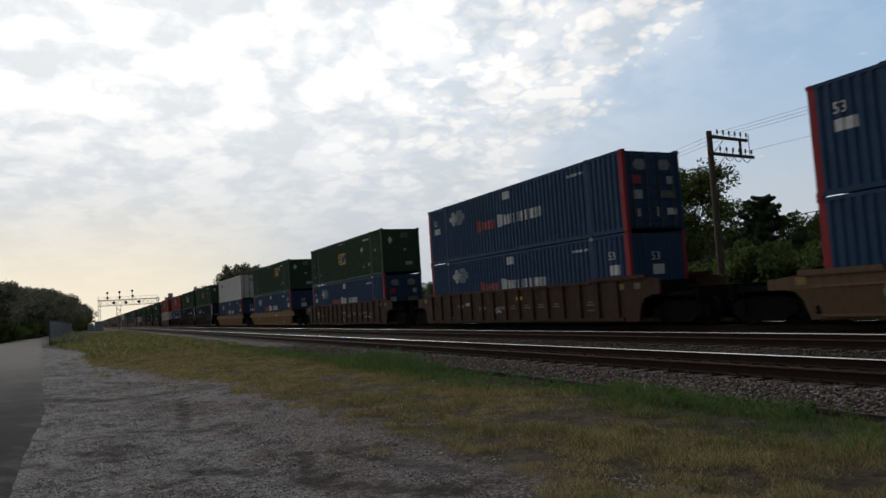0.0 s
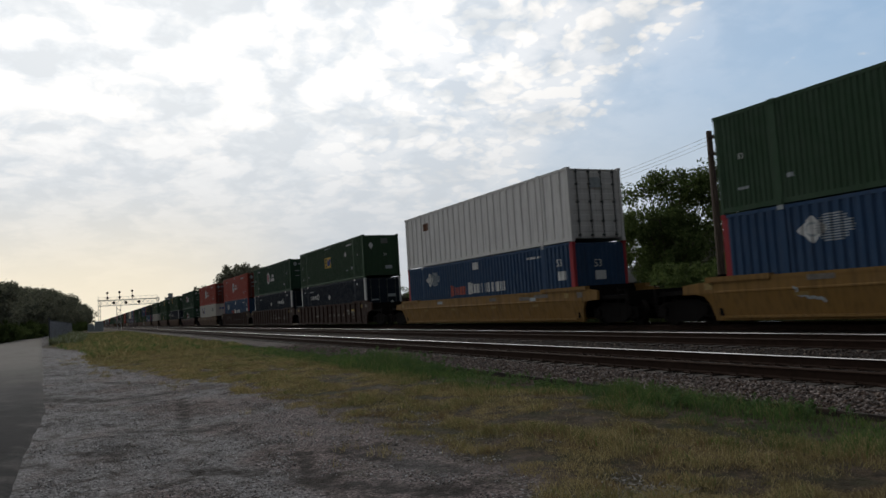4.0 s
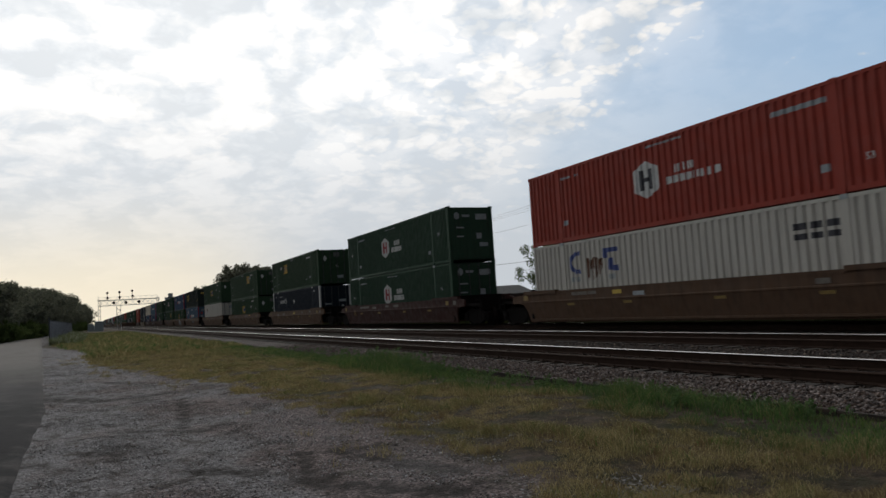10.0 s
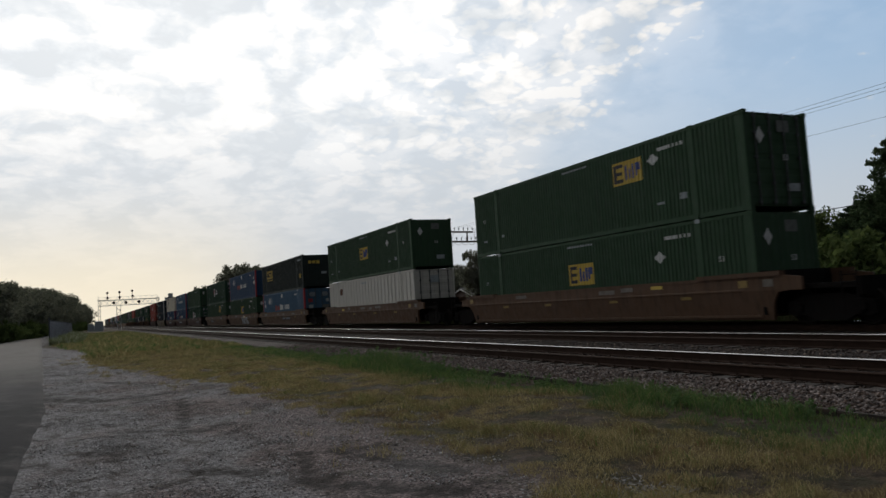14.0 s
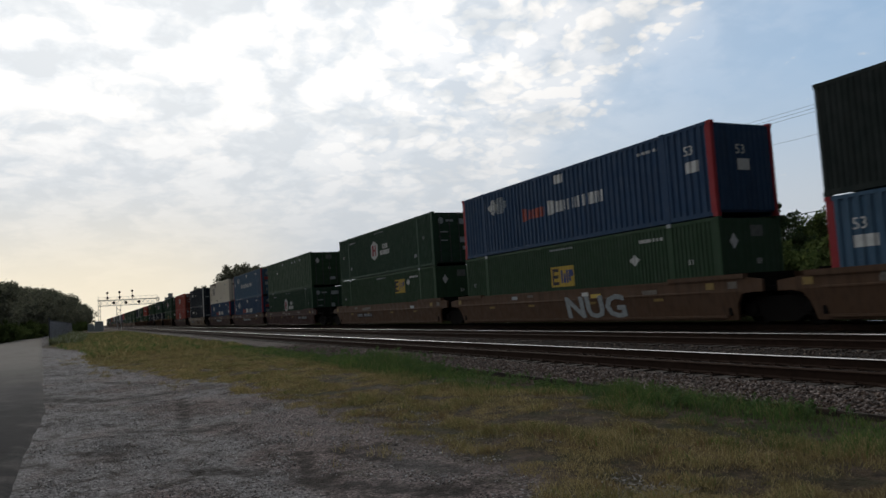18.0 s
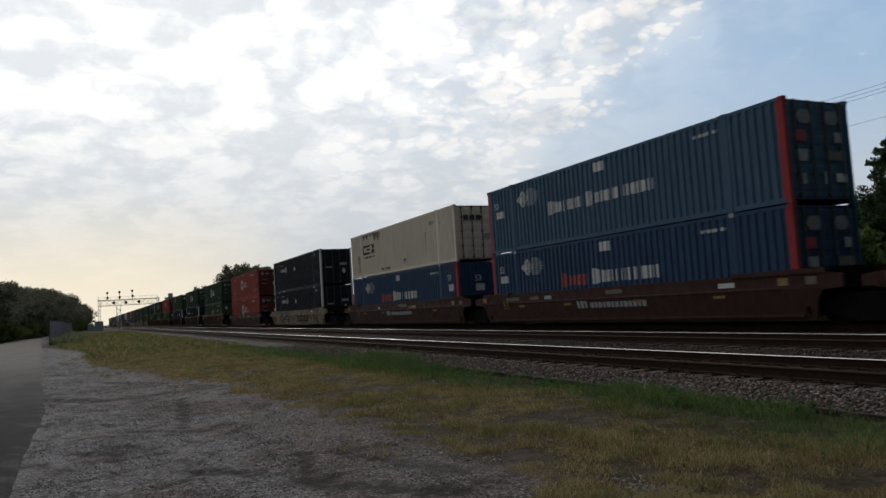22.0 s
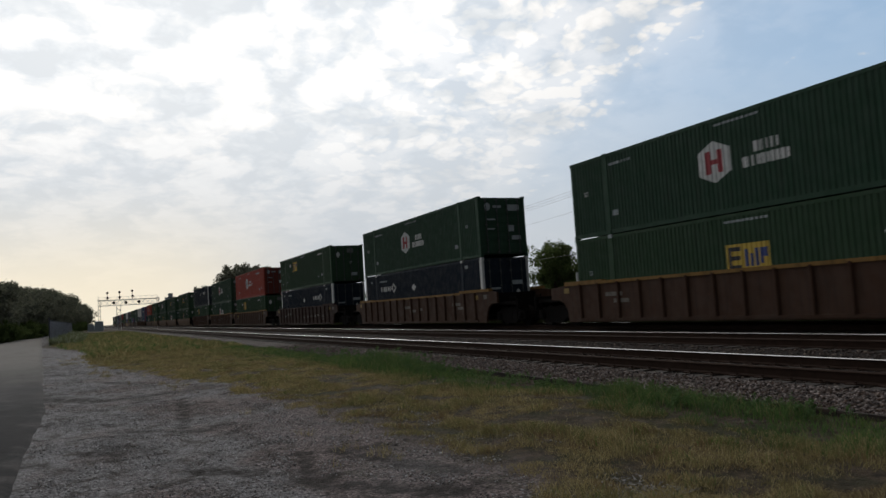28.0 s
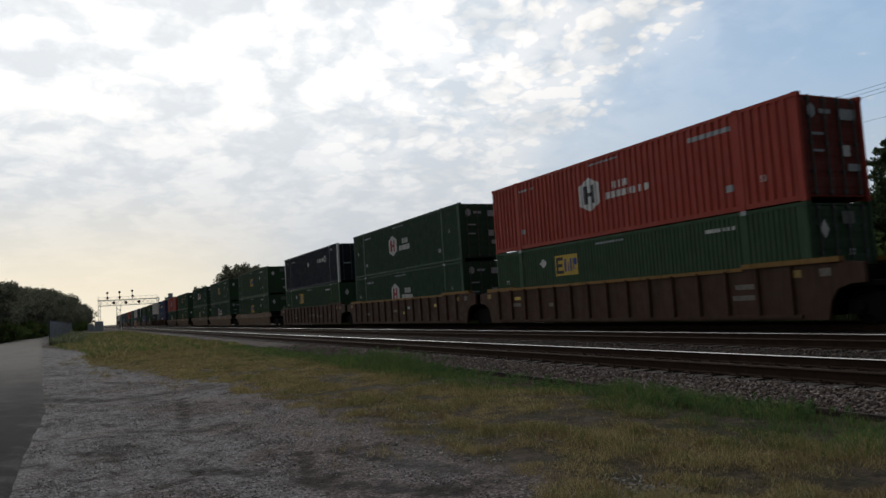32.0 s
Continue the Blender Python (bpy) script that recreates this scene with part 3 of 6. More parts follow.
def front_wall(kind):
    pts, x, step = [(-1.17, -0.045)], -1.10, 0.26 if kind != "iso" else 0.22
    out = -0.075 if kind in ("iso", "wide") else -0.054
    while x < 1.0:
        pts += [(x, -0.045), (x + 0.03, out), (x + 0.10, out), (x + 0.13, -0.045)]
        x += step
    return pressed(pts + [(1.17, -0.045)], "z", 0.17, BOX_H - 0.10, 0.05)


def door_leaf():
    pts = [(-0.03, 0.18)]
    for z in np.arange(0.34, 2.5, 0.42):
        pts += [(-0.03, z), (-0.042, z + 0.05), (-0.042, z + 0.24), (-0.03, z + 0.29)]
    pts.append((-0.03, BOX_H - 0.12))
    return MB().prism(pts + [(0.03, BOX_H - 0.12), (0.03, 0.18)], "x", -0.58, 0.58)


def lock_rod():
    b = MB().tube((0, -0.085, 0.14), (0, -0.085, BOX_H - 0.06), 0.024, n=6)
    for z in (0.2, 0.75, 1.5, 2.2, BOX_H - 0.2):
        b.box(-0.05, 0.05, -0.105, -0.02, z, z + 0.07)
    return b


def corner_post(deep=0.08):
    b = MB().post(-0.065, 0.065, -0.08, 2 * deep - 0.08, 0.12, BOX_H - 0.12)
    b.box(-0.075, 0.075, -0.09, 0.09, 0.0, 0.12).box(-0.075, 0.075, -0.09, 0.09, BOX_H - 0.12, BOX_H)
    return b


def mid_post():
    b = MB().post(-0.03, 0.032, -0.115, 0.115, 0.17, BOX_H - 0.1, 0.012)
    b.box(-0.034, 0.05, -0.09, 0.09, 0.0, 0.14)
    return b


def roof_mesh():
    top, pts = BOX_H - 0.045, [(-LEN / 2 + 0.1, BOX_H - 0.045)]
    for i in range(40):
        y = -LEN / 2 + 0.35 + i * 0.395
        pts += [(y, top), (y + 0.05, top + 0.02), (y + 0.16, top + 0.02), (y + 0.21, top)]
    return pressed(pts + [(LEN / 2 - 0.1, top)], "x", -1.2, 1.2, BOX_H - 0.09)


def base_mesh():
    b = MB().box(-1.24, 1.24, -LEN / 2 + 0.1, LEN / 2 - 0.1, 0.12, 0.19)
    for s in (-1, 1):
        b.box(s * 1.17, s * 1.285, -LEN / 2 + 0.08, LEN / 2 - 0.08, 0.03, 0.17)
    return b


def rail_mesh():
    return MB().box(-0.04, 0.045, -LEN / 2 + 0.08, LEN / 2 - 0.08, BOX_H - 0.10, BOX_H - 0.004)


# side: ribs, paint, paint of the corner posts, which marks, whether the doors lead
LIVERY = {
    "redpost": ("iso", BLUE, RED, "dark blue ribbed steel freight container with red corner posts"),
    "redpostpale": ("iso", LIGHTBLUE, RED, "faded light blue ribbed freight container with red and white painted names"),
    "redpostlight": ("iso", LIGHTBLUE, RED, "faded light blue ribbed freight container with red corner posts"),
    "goldplate": ("fine", GREEN, GREEN, "green ribbed freight container with a yellow square emblem"),
    "goldplatefore": ("fine", GREEN, GREEN, "green ribbed freight container, yellow emblem near its leading end"),
    "goldplateaft": ("fine", GREEN, GREEN, "green ribbed freight container, yellow emblem near its rear end"),
    "hexgreen": ("fine", HEXGREEN, HEXGREEN, "dark green freight container with a white hexagon emblem"),
    "hexorange": ("iso", ORANGE, ORANGE, "orange-red ribbed freight container with a white hexagon emblem"),
    "navybox": ("smooth", NAVY, OFFWHITE, "navy black freight container with white corner posts"),
    "lineddark": ("smooth", BLACK, BLACK, "blackish green freight container with a yellow emblem"),
    "linedwhite": ("iso", WHITE, WHITE, "dirty white ribbed freight container with dark blue lettering blocks"),
    "linedcream": ("iso", CREAM, CREAM, "rust-stained cream freight container with a dark emblem"),
    "silver": ("wide", SILVER, SILVER, "bare silver ribbed freight container"),
    "white": ("wide", WHITE, WHITE, "off-white ribbed freight container with a small dark placard"),
    "plaingreen": ("wide", GREEN, GREEN, "plain green wide-ribbed freight container with a small white diamond"),
}


def marks_for(name, kind, mirror):
    """(part name, polygons, material, label) of the markings on the side that is seen."""
    out = []
    if name.startswith("redpost"):
        d = diamond(2.95, 2.14, 0.46, 0.36)
        out.append(("emblem", [d], OFFWHITE, "white diamond emblem"))
        out.append(("emblem_device", ring_shapes(2.97, 2.14, 0.24, 0.20, 0.07, 0, 360, 10), PALE, "grey ring on the emblem", 0.007))
        out.append(("emblem_shading", [rect(2.98 + 0.055 * abs(i - 5), 3.55 + 0.58 * math.sqrt(max(0.05, 1 - ((i - 5) / 5.6) ** 2)), 1.80 + 0.066 * i, 1.838 + 0.066 * i) for i in range(11)], PALE, "pale stripes beside the emblem"))
        if name != "redpostlight":
            out.append(("red_lettering", word_shapes(5.45, 7.15, 1.22, 1.62, 4, 1, 0.36), MARKSCARLET, "faded red shapes of a painted name"))
            out.append(("white_lettering", word_shapes(7.32, 11.1, 1.25, 1.68, 9, 2, 0.52), OFFWHITE, "white shapes of a painted name"))
        else:
            out.append(("white_lettering", word_shapes(4.85, 7.2, 1.24, 1.64, 4, 3, 0.46) + word_shapes(7.3, 11.0, 1.24, 1.64, 9, 4, 0.46), OFFWHITE, "white shapes of a painted name"))
        out.append(("placard", [rect(7.85, 8.45, 2.36, 2.70)], OFFWHITE, "white placard"))
        out.append(("data_line", bars(12.85, 13.9, 2.44, 2.54, 8, 5, 0.2), OFFWHITE, ""))
        out.append(("placard", [rect(14.97, 15.52, 1.45, 1.80)] if mirror else [rect(0.66, 1.30, 1.56, 1.86)], OFFWHITE, "white placard"))
    elif name.startswith("goldplate"):
        u, z, du, dz = {"goldplate": (7.25, 0.0, 12.3, 1.88), "goldplatefore": (10.28, 0.43, 12.35, 2.2), "goldplateaft": (4.58, 0.43, 3.76, 2.2)}[name]
        out.append(("emblem", [rect(u, u + 1.52, 1.2 + z, 2.0 + z)], MARKYELLOW, "yellow square emblem"))
        out.append(("emblem_device", [rect(u + a, u + b, c + z, e + z) for a, b, c, e in ((0.08, 0.2, 1.28, 1.92), (0.2, 0.55, 1.28, 1.4), (0.2, 0.5, 1.54, 1.66), (0.2, 0.55, 1.8, 1.92))], MARKDARK, "dark bars on the emblem", 0.007))
        out.append(("emblem_device", [rect(u + a, u + b, c + z, e + z) for a, b, c, e in ((0.66, 0.78, 1.34, 1.84), (0.86, 0.96, 1.34, 1.7), (1.02, 1.14, 1.34, 1.84), (1.2, 1.3, 1.4, 1.84), (1.3, 1.46, 1.58, 1.84))], MARKBLUE, "blue bars on the emblem", 0.007))
        out.append(("diamond_placard", [diamond(du, dz, 0.27, 0.19)], OFFWHITE, "white diamond placard"))
        out.append(("data_line", bars(12.6, 13.75, 2.42, 2.53, 7, 6, 0.2), OFFWHITE, ""))
        out.append(("data_line", bars(7.27, 8.85, 2.63, 2.70, 10, 7, 0.2), PALE, ""))
        out.append(("placard", [rect(13.45, 13.72, 0.72, 0.92), rect(12.42, 12.72, 0.68, 0.76), rect(0.72, 1.1, 0.62, 0.70), rect(2.35, 2.55, 0.7, 0.82)], PALE, ""))
    elif name in ("hexgreen", "hexorange"):
        c = MARKDARK if name == "hexorange" else MARKRED
        out.append(("emblem", [hexagon(7.1, 1.6, 0.62, 0.63)], OFFWHITE, "white hexagon emblem"))
        out.append(("emblem_device", [rect(6.78, 6.98, 1.26, 1.94), rect(7.22, 7.42, 1.26, 1.94), rect(6.98, 7.22, 1.53, 1.67)], c, "bars on the emblem", 0.007))
        if name == "hexgreen":
            out.append(("lettering", word_shapes(8.55, 9.45, 1.60, 1.90, 3, 8) + word_shapes(8.15, 9.75, 1.22, 1.52, 5, 9), OFFWHITE, "white shapes of a painted name"))
        else:
            out.append(("lettering", word_shapes(8.4, 9.25, 1.60, 1.86, 3, 8) + word_shapes(8.05, 10.35, 1.28, 1.52, 8, 10), OFFWHITE, "white shapes of a painted name"))
            out.append(("placard", [rect(12.15, 13.85, 2.38, 2.52)], PALE, "pale strip"))
        out.append(("data_line", bars(7.2, 8.85, 2.63, 2.70, 10, 11, 0.2) + bars(2.3, 3.45, 2.43, 2.52, 7, 12, 0.2), PALE, ""))
        out.append(("placard", [rect(2.32, 2.6, 0.65, 0.84), rect(13.5, 13.78, 0.62, 0.82)], PALE, ""))
    elif name == "navybox":
        o = 7.9 if mirror else 0.0
        out.append(("lettering", word_shapes(2.85 + o, 4.55 + o, 1.80, 2.10, 4, 13), OFFWHITE, "white shapes of a painted name"))
        k = 4.93 + o
        out.append(("emblem", [[(k - 0.4, 1.97), (k, 1.67), (k, 1.80), (k - 0.22, 1.97)], [(k, 1.67), (k + 0.4, 1.97), (k + 0.22, 1.97), (k, 1.80)], [(k + 0.4, 1.97), (k, 2.27), (k, 2.14), (k + 0.22, 1.97)], [(k, 2.27), (k - 0.4, 1.97), (k - 0.22, 1.97), (k, 2.14)]], OFFWHITE, "white open diamond emblem"))
        out.append(("diamond_placard", [diamond(7.97, 1.87, 0.29, 0.21)], OFFWHITE, "white diamond placard"))
        out.append(("data_line", bars(2.7, 3.9, 2.38, 2.48, 7, 14, 0.2), PALE, ""))
        out.append(("placard", [rect(14.4, 14.66, 2.46, 2.62), rect(1.0, 1.3, 2.4, 2.52)], PALE, ""))
    elif name == "lineddark":
        out.append(("emblem_device", [rect(2.3, 2.5, 1.55, 2.25), rect(2.5, 3.0, 1.5, 1.68), rect(2.5, 3.0, 2.12, 2.3), rect(3.15, 3.9, 1.5, 1.66), rect(3.15, 3.9, 1.83, 1.98), rect(3.15, 3.9, 2.14, 2.3),
                                    rect(3.15, 3.35, 1.98, 2.14), rect(3.7, 3.9, 1.66, 1.83), rect(4.05, 4.3, 1.5, 2.3, 0.55), rect(4.6, 4.85, 1.5, 2.3, -0.5)], MARKYELLOW, "yellow block emblem"))
        out.append(("emblem_line", bars(2.4, 4.85, 1.28, 1.40, 10, 15, 0.3), MARKYELLOW, ""))
        out.append(("placard", [rect(14.95, 15.4, 0.95, 1.3)], MARKYELLOW, "yellow placard"))
        out.append(("data_line", bars(14.4, 15.6, 2.44, 2.56, 7, 16, 0.2), PALE, ""))
    elif name == "linedcream":
        out.append(("emblem_device", [rect(2.35, 2.55, 1.52, 2.02), rect(2.55, 3.0, 1.47, 1.62), rect(2.55, 3.0, 1.94, 2.08), rect(3.12, 3.75, 1.47, 1.60), rect(3.12, 3.75, 1.72, 1.84), rect(3.12, 3.75, 1.95, 2.08),
                                    rect(3.9, 4.1, 1.47, 2.08, 0.45), rect(4.35, 4.55, 1.47, 2.08, -0.4)], MARKDARK, "dark block emblem"))
        out.append(("emblem_line", bars(2.5, 4.5, 1.22, 1.34, 10, 17, 0.3), MARKDARK, ""))
        out.append(("rust_patch", rust_runs(2.35, 3.25, 2.79, 0.46, 12, 41) + rust_runs(4.5, 5.55, 2.79, 0.62, 14, 42) + rust_runs(3.2, 4.5, 2.79, 0.22, 12, 43) + rust_runs(1.25, 1.75, 1.5, 1.2, 6, 44)
                    + rust_runs(5.6, 7.0, 0.42, 0.24, 12, 45) + rust_runs(12.35, 12.55, 2.0, 1.8, 2, 46) + rust_runs(9.2, 9.6, 0.7, 0.5, 3, 47), RUST, "bare rusted patches and streaks"))
        out.append(("placard", [rect(12.95, 13.55, 2.2, 2.4)], PALE, ""))
    elif name == "linedwhite":
        out.append(("emblem_device", ring_shapes(3.0, 2.06, 0.55, 0.44, 0.17, 70, 290) + [rect(4.55, 4.8, 2.1, 2.46), rect(4.8, 5.35, 2.30, 2.46), rect(4.75, 5.0, 1.66, 2.09, 0.1), rect(5.0, 5.35, 1.62, 1.82)], MARKBLUE, "dark blue remains of an emblem"))
        out.append(("emblem_line", bars(2.55, 3.1, 1.34, 1.52, 3, 30, 0.25) + bars(4.75, 5.2, 1.34, 1.52, 3, 31, 0.25), PALE, ""))
        out.append(("rust_patch", rust_runs(3.5, 4.45, 2.2, 0.95, 9, 48), RUST, "brown streaks of rust"))
        out.append(("lettering", bars(12.55, 14.0, 2.16, 2.34, 3, 18, 0.2) + bars(12.55, 14.0, 1.9, 2.06, 3, 19, 0.2), MARKDARK, "dark blocks of lettering"))
    elif name == "silver":
        out.append(("placard", [rect(2.4, 3.1, 1.95, 2.35)], RUST, "brown placard"))
    elif name == "white":
        out.append(("placard", [rect(2.5, 3.1, 1.9, 2.35)], RUST, "brown placard"))
        out.append(("data_line", bars(7.0, 8.2, 2.5, 2.6, 7, 20, 0.2), PALE, ""))
    elif name == "plaingreen":
        out.append(("diamond_placard", [diamond(4.1, 1.85, 0.2, 0.18)], OFFWHITE, "white diamond placard"))
        out.append(("placard", [rect(9.7, 10.1, 2.4, 2.54), rect(10.6, 11.0, 2.4, 2.54), rect(6.2, 6.5, 2.42, 2.6), rect(12.4, 12.8, 2.4, 2.56)], PALE, ""))
    return out


# where "53" stands: u of its left edge, height of its foot, size, stacked beside a corner post or not
SIZE_MARK = {"redpost": (0.68, 2.0, 0.30), "redpostpale": (0.68, 2.0, 0.30), "redpostlight": (0.6, 2.0, 0.26), "goldplate": (14.8, 1.55, 0.16), "goldplatefore": (0.8, 1.5, 0.16), "goldplateaft": (0.8, 1.5, 0.16), "hexgreen": (0.78, 1.53, 0.18), "hexorange": (14.75, 0.72, 0.18), "navybox": (14.4, 2.1, 0.0)}


def container(livery, centre_y, base_z, mirror, doors, seed):
    kind, col, post_col, label = LIVERY[livery]
    c = thing("freight_container", pose(TRAIN_X, centre_y, base_z), label, "container", "containers on the train")
    MOVERS.append(c)
    for s in (-1, 1):
        part("side_panel", cached(("side_panel", kind, s), lambda: side_mesh(kind, s), col), col, c)
        part("top_rail", cached("top_rail", rail_mesh, col), col, c, m=pose(s * 1.245, 0, 0))
        for e in (-1, 1):
            pc = post_col if livery != "navybox" or e < 0 or s < 0 else col
            if livery.startswith("redpost") and s > 0 and (e < 0) == doors:
                pc = col
            deep = 0.125 if (livery.startswith("redpost") or livery == "navybox") and pc is post_col else 0.08
            part("corner_post", cached(("corner_post", deep), lambda: corner_post(deep), pc), pc, c, m=pose(s * 1.225, e * (LEN / 2 - 0.09), 0, rz=0 if e < 0 else 180))
            part("intermediate_post", cached(("intermediate_post", s), mid_post if s > 0 else (lambda: flip_x(mid_post())), col), col, c, m=pose(s * 1.262, e * 6.0, 0))
    for e in (-1, 1):
        cc = OFFWHITE if livery == "navybox" else PALE if base_z == LOW_BASE else col
        part("lift_casting", cached("lift_casting", lambda: MB().box(-0.045, 0.05, -0.10, 0.10, BOX_H - 0.115, BOX_H + 0.012), cc), cc, c, m=pose(-1.262, e * 6.0, 0))
    part("roof", cached("roof", roof_mesh, col), col, c)
    part("base_frame", cached("base_frame", base_mesh, col), col, c)
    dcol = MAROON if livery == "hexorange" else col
    for e in (-1, 1):
        turn = 0 if e < 0 else 180
        y = e * (LEN / 2 - 0.09)
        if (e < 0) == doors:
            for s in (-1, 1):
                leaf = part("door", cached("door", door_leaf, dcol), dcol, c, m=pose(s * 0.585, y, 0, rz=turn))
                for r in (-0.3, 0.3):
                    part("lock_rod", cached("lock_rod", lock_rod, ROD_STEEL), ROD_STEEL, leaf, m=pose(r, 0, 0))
        else:
            part("front_wall", cached(("front_wall", kind), lambda: front_wall(kind), col), col, c, m=pose(0, y, 0, rz=turn))
    for name, polys, mat, text, *lift in marks_for(livery, kind, mirror):
        key = ("marks", livery, mirror, name, str(polys[0]))
        k = (key, mat.name)
        if k not in CACHE:
            CACHE[k] = marking(kind, polys, *lift).mesh(name, mat, weld=True)
        p = part(name, CACHE[k], mat, c, text)
        if len(polys) > 1:
            tagged(p, kind="stuff")
    if livery in SIZE_MARK and SIZE_MARK[livery][2]:
        u, z, h = SIZE_MARK[livery]
        if mirror:
            u = LEN - u - 0.50
        part("size_number", lettering("53", h, OFFWHITE), OFFWHITE, c, "white painted size number", m=pose(-FACE - 0.006, LEN / 2 - u, z))
    if livery in ("hexgreen", "goldplate"):
        part("size_number", lettering("53", 0.17, PALE), PALE, c, "pale painted size number", m=pose(-FACE - 0.006, LEN / 2 - (14.75 if livery == "hexgreen" else 0.7), 1.52))
    end_marks(c, livery, doors)
    return c


def flip_x(b):
    b.v = [(-x, y, z) for x, y, z in b.v]
    return b


def end_marks(c, livery, doors):
    """Placards on the leading end."""
    y = -LEN / 2 + 0.09 - (0.095 if doors else 0.079 if LIVERY[livery][0] in ("iso", "wide") else 0.06)
    def plate(name, x0, x1, z0, z1, mat, label=""):
        part(name, cached((name, x0, x1, z0, z1), lambda: MB().box(x0, x1, -0.004, 0.004, z0, z1), mat), mat, c, label, m=pose(0, y, 0))
    if livery.startswith("redpost"):
        if doors:
            for x in (-0.55, 0.55):
                part("end_emblem", cached("oval_plate", lambda: MB().prism([(0.30, 0.0), (0.17, 0.19), (-0.17, 0.19), (-0.30, 0.0), (-0.17, -0.19), (0.17, -0.19)], "y", -0.004, 0.004), MARKHAZE), MARKHAZE, c, "dim pale emblem on the door", m=pose(x, y, 2.36))
            for x0, x1, z0, z1, mat in ((-0.95, -0.55, 1.68, 1.98, MARKRED), (0.62, 0.92, 1.68, 1.96, PALE), (-0.92, -0.52, 1.14, 1.46, PALE), (0.30, 0.95, 1.18, 1.44, MARKDUSK), (0.55, 0.97, 0.58, 0.82, OFFWHITE),
                                        (-0.80, -0.66, 0.52, 0.80, PALE), (0.08, 0.16, 0.52, 0.86, PALE)):
                plate("placard", x0, x1, z0, z1, mat)
        else:
            plate("placard", -0.3, 0.2, 1.4, 1.75, OFFWHITE, "white placard")
            part("size_number", end_lettering("53", 0.3), OFFWHITE, c, "white painted size number", m=pose(-0.35, y - 0.003, 1.9))
    elif livery.startswith("goldplate") or livery == "plaingreen":
        part("diamond_placard", cached("diamond_plate", lambda: MB().prism([(-0.17, 0), (0, -0.25), (0.17, 0), (0, 0.25)], "y", -0.004, 0.004), OFFWHITE), OFFWHITE, c, "white diamond placard", m=pose(-0.72, y, 2.15))
        plate("placard", 0.25, 0.75, 0.55, 0.78, PALE)
        plate("end_emblem", 0.0, 0.5, 2.28, 2.62, MARKDUSK, "dull emblem square on the end")
        part("size_number", end_lettering("53", 0.17), OFFWHITE, c, "white painted size number", m=pose(0.15, y - 0.003, 1.45))
    elif livery in ("hexgreen", "hexorange"):
        part("end_emblem", cached("hex_plate", lambda: MB().prism([(0.17 * math.cos(a), 0.2 * math.sin(a)) for a in (0.52, 1.57, 2.62, 3.67, 4.71, 5.76)], "y", -0.004, 0.004), PALE), PALE, c, "pale hexagon emblem", m=pose(-0.8, y, 2.4))
        plate("placard", -0.5, -0.05, 2.34, 2.46, PALE)
        plate("placard", 0.3, 0.95, 2.2, 2.5, PALE)
        plate("placard", -0.85, -0.4, 1.75, 1.82, PALE)
        plate("placard", -0.85, -0.45, 1.3, 1.36, PALE)
        plate("placard", 0.3, 0.6, 1.2, 1.5, OFFWHITE if livery == "hexorange" else PALE)
        plate("placard", 0.45, 0.95, 0.8, 1.0, PALE)
    elif livery == "navybox":
        plate("lettering_bar", -0.9, -0.35, 1.35, 1.45, PALE)
        part("end_emblem", cached("diamond_plate", lambda: MB().prism([(-0.17, 0), (0, -0.25), (0.17, 0), (0, 0.25)], "y", -0.004, 0.004), OFFWHITE), OFFWHITE, c, "white diamond placard", m=pose(0.6, y, 1.1))
        plate("placard", 0.3, 0.9, 1.55, 1.75, PALE)
    elif livery in ("linedwhite", "linedcream", "lineddark"):
        mat = MARKYELLOW if livery == "lineddark" else MARKBLUE if livery == "linedwhite" else MARKDARK
        for i in range(3):
            plate("end_emblem", -0.8 + i * 0.36 + 0.02, -0.8 + i * 0.36 + 0.3, 2.1, 2.35, mat, "emblem block on the end")
        plate("placard", 0.35, 0.8, 1.2, 1.4, PALE)
    else:
        plate("placard", -0.3, 0.3, 2.1, 2.5, PALE)


def end_lettering(text, h):
    k = ("end", text, h)
    if k not in FONT_CACHE:
        me = lettering(text, h, OFFWHITE).copy()
        me.transform(Matrix.Rotation(radians(90), 4, "Z"))
        FONT_CACHE[k] = me
    return FONT_CACHE[k]


# -- well cars --
def scrawled_material():
    def build(n, co):
        flat = n.scaled(co, (0.2, 1, 1.7))
        base = n.mix(n.ramp(n.noise(co, 0.9, 5), 0.35, 0.65), rgb(0.125, 0.068, 0.036), rgb(0.17, 0.115, 0.07))
        band = n.math("ABSOLUTE", n.math("SUBTRACT", n.noise(flat, 0.55, 2, 0.35, 1.5), 0.5))
        base = n.mix(n.ramp(band, 0.10, 0.03, 0.0, 0.75), base, rgb(0.27, 0.235, 0.18))
        rim = n.math("ABSOLUTE", n.math("SUBTRACT", band, 0.095))
        base = n.mix(n.ramp(rim, 0.022, 0.006, 0.0, 0.45), base, rgb(0.06, 0.045, 0.036))
        hot = n.ramp(n.noise(n.scaled(co, (0.2, 0.6, 1.6), (3, 1, 2)), 1.0, 2), 0.60, 0.68, 0.0, 0.7)
        base = n.mix(hot, base, rgb(0.30, 0.135, 0.03))
        dirt = n.ramp(n.noise(n.scaled(co, (5, 5, 0.4)), 1.6, 5, 0.65), 0.42, 0.75, 0.0, 0.55)
        return n.mix(dirt, base, rgb(0.03, 0.024, 0.02))
    return surface("scrawled_paint", build, rough=0.7, spec=0.2, bump=lambda n, co: (n.noise(co, 9.0, 3), 0.004))


WELL_SCRAWLED = scrawled_material()



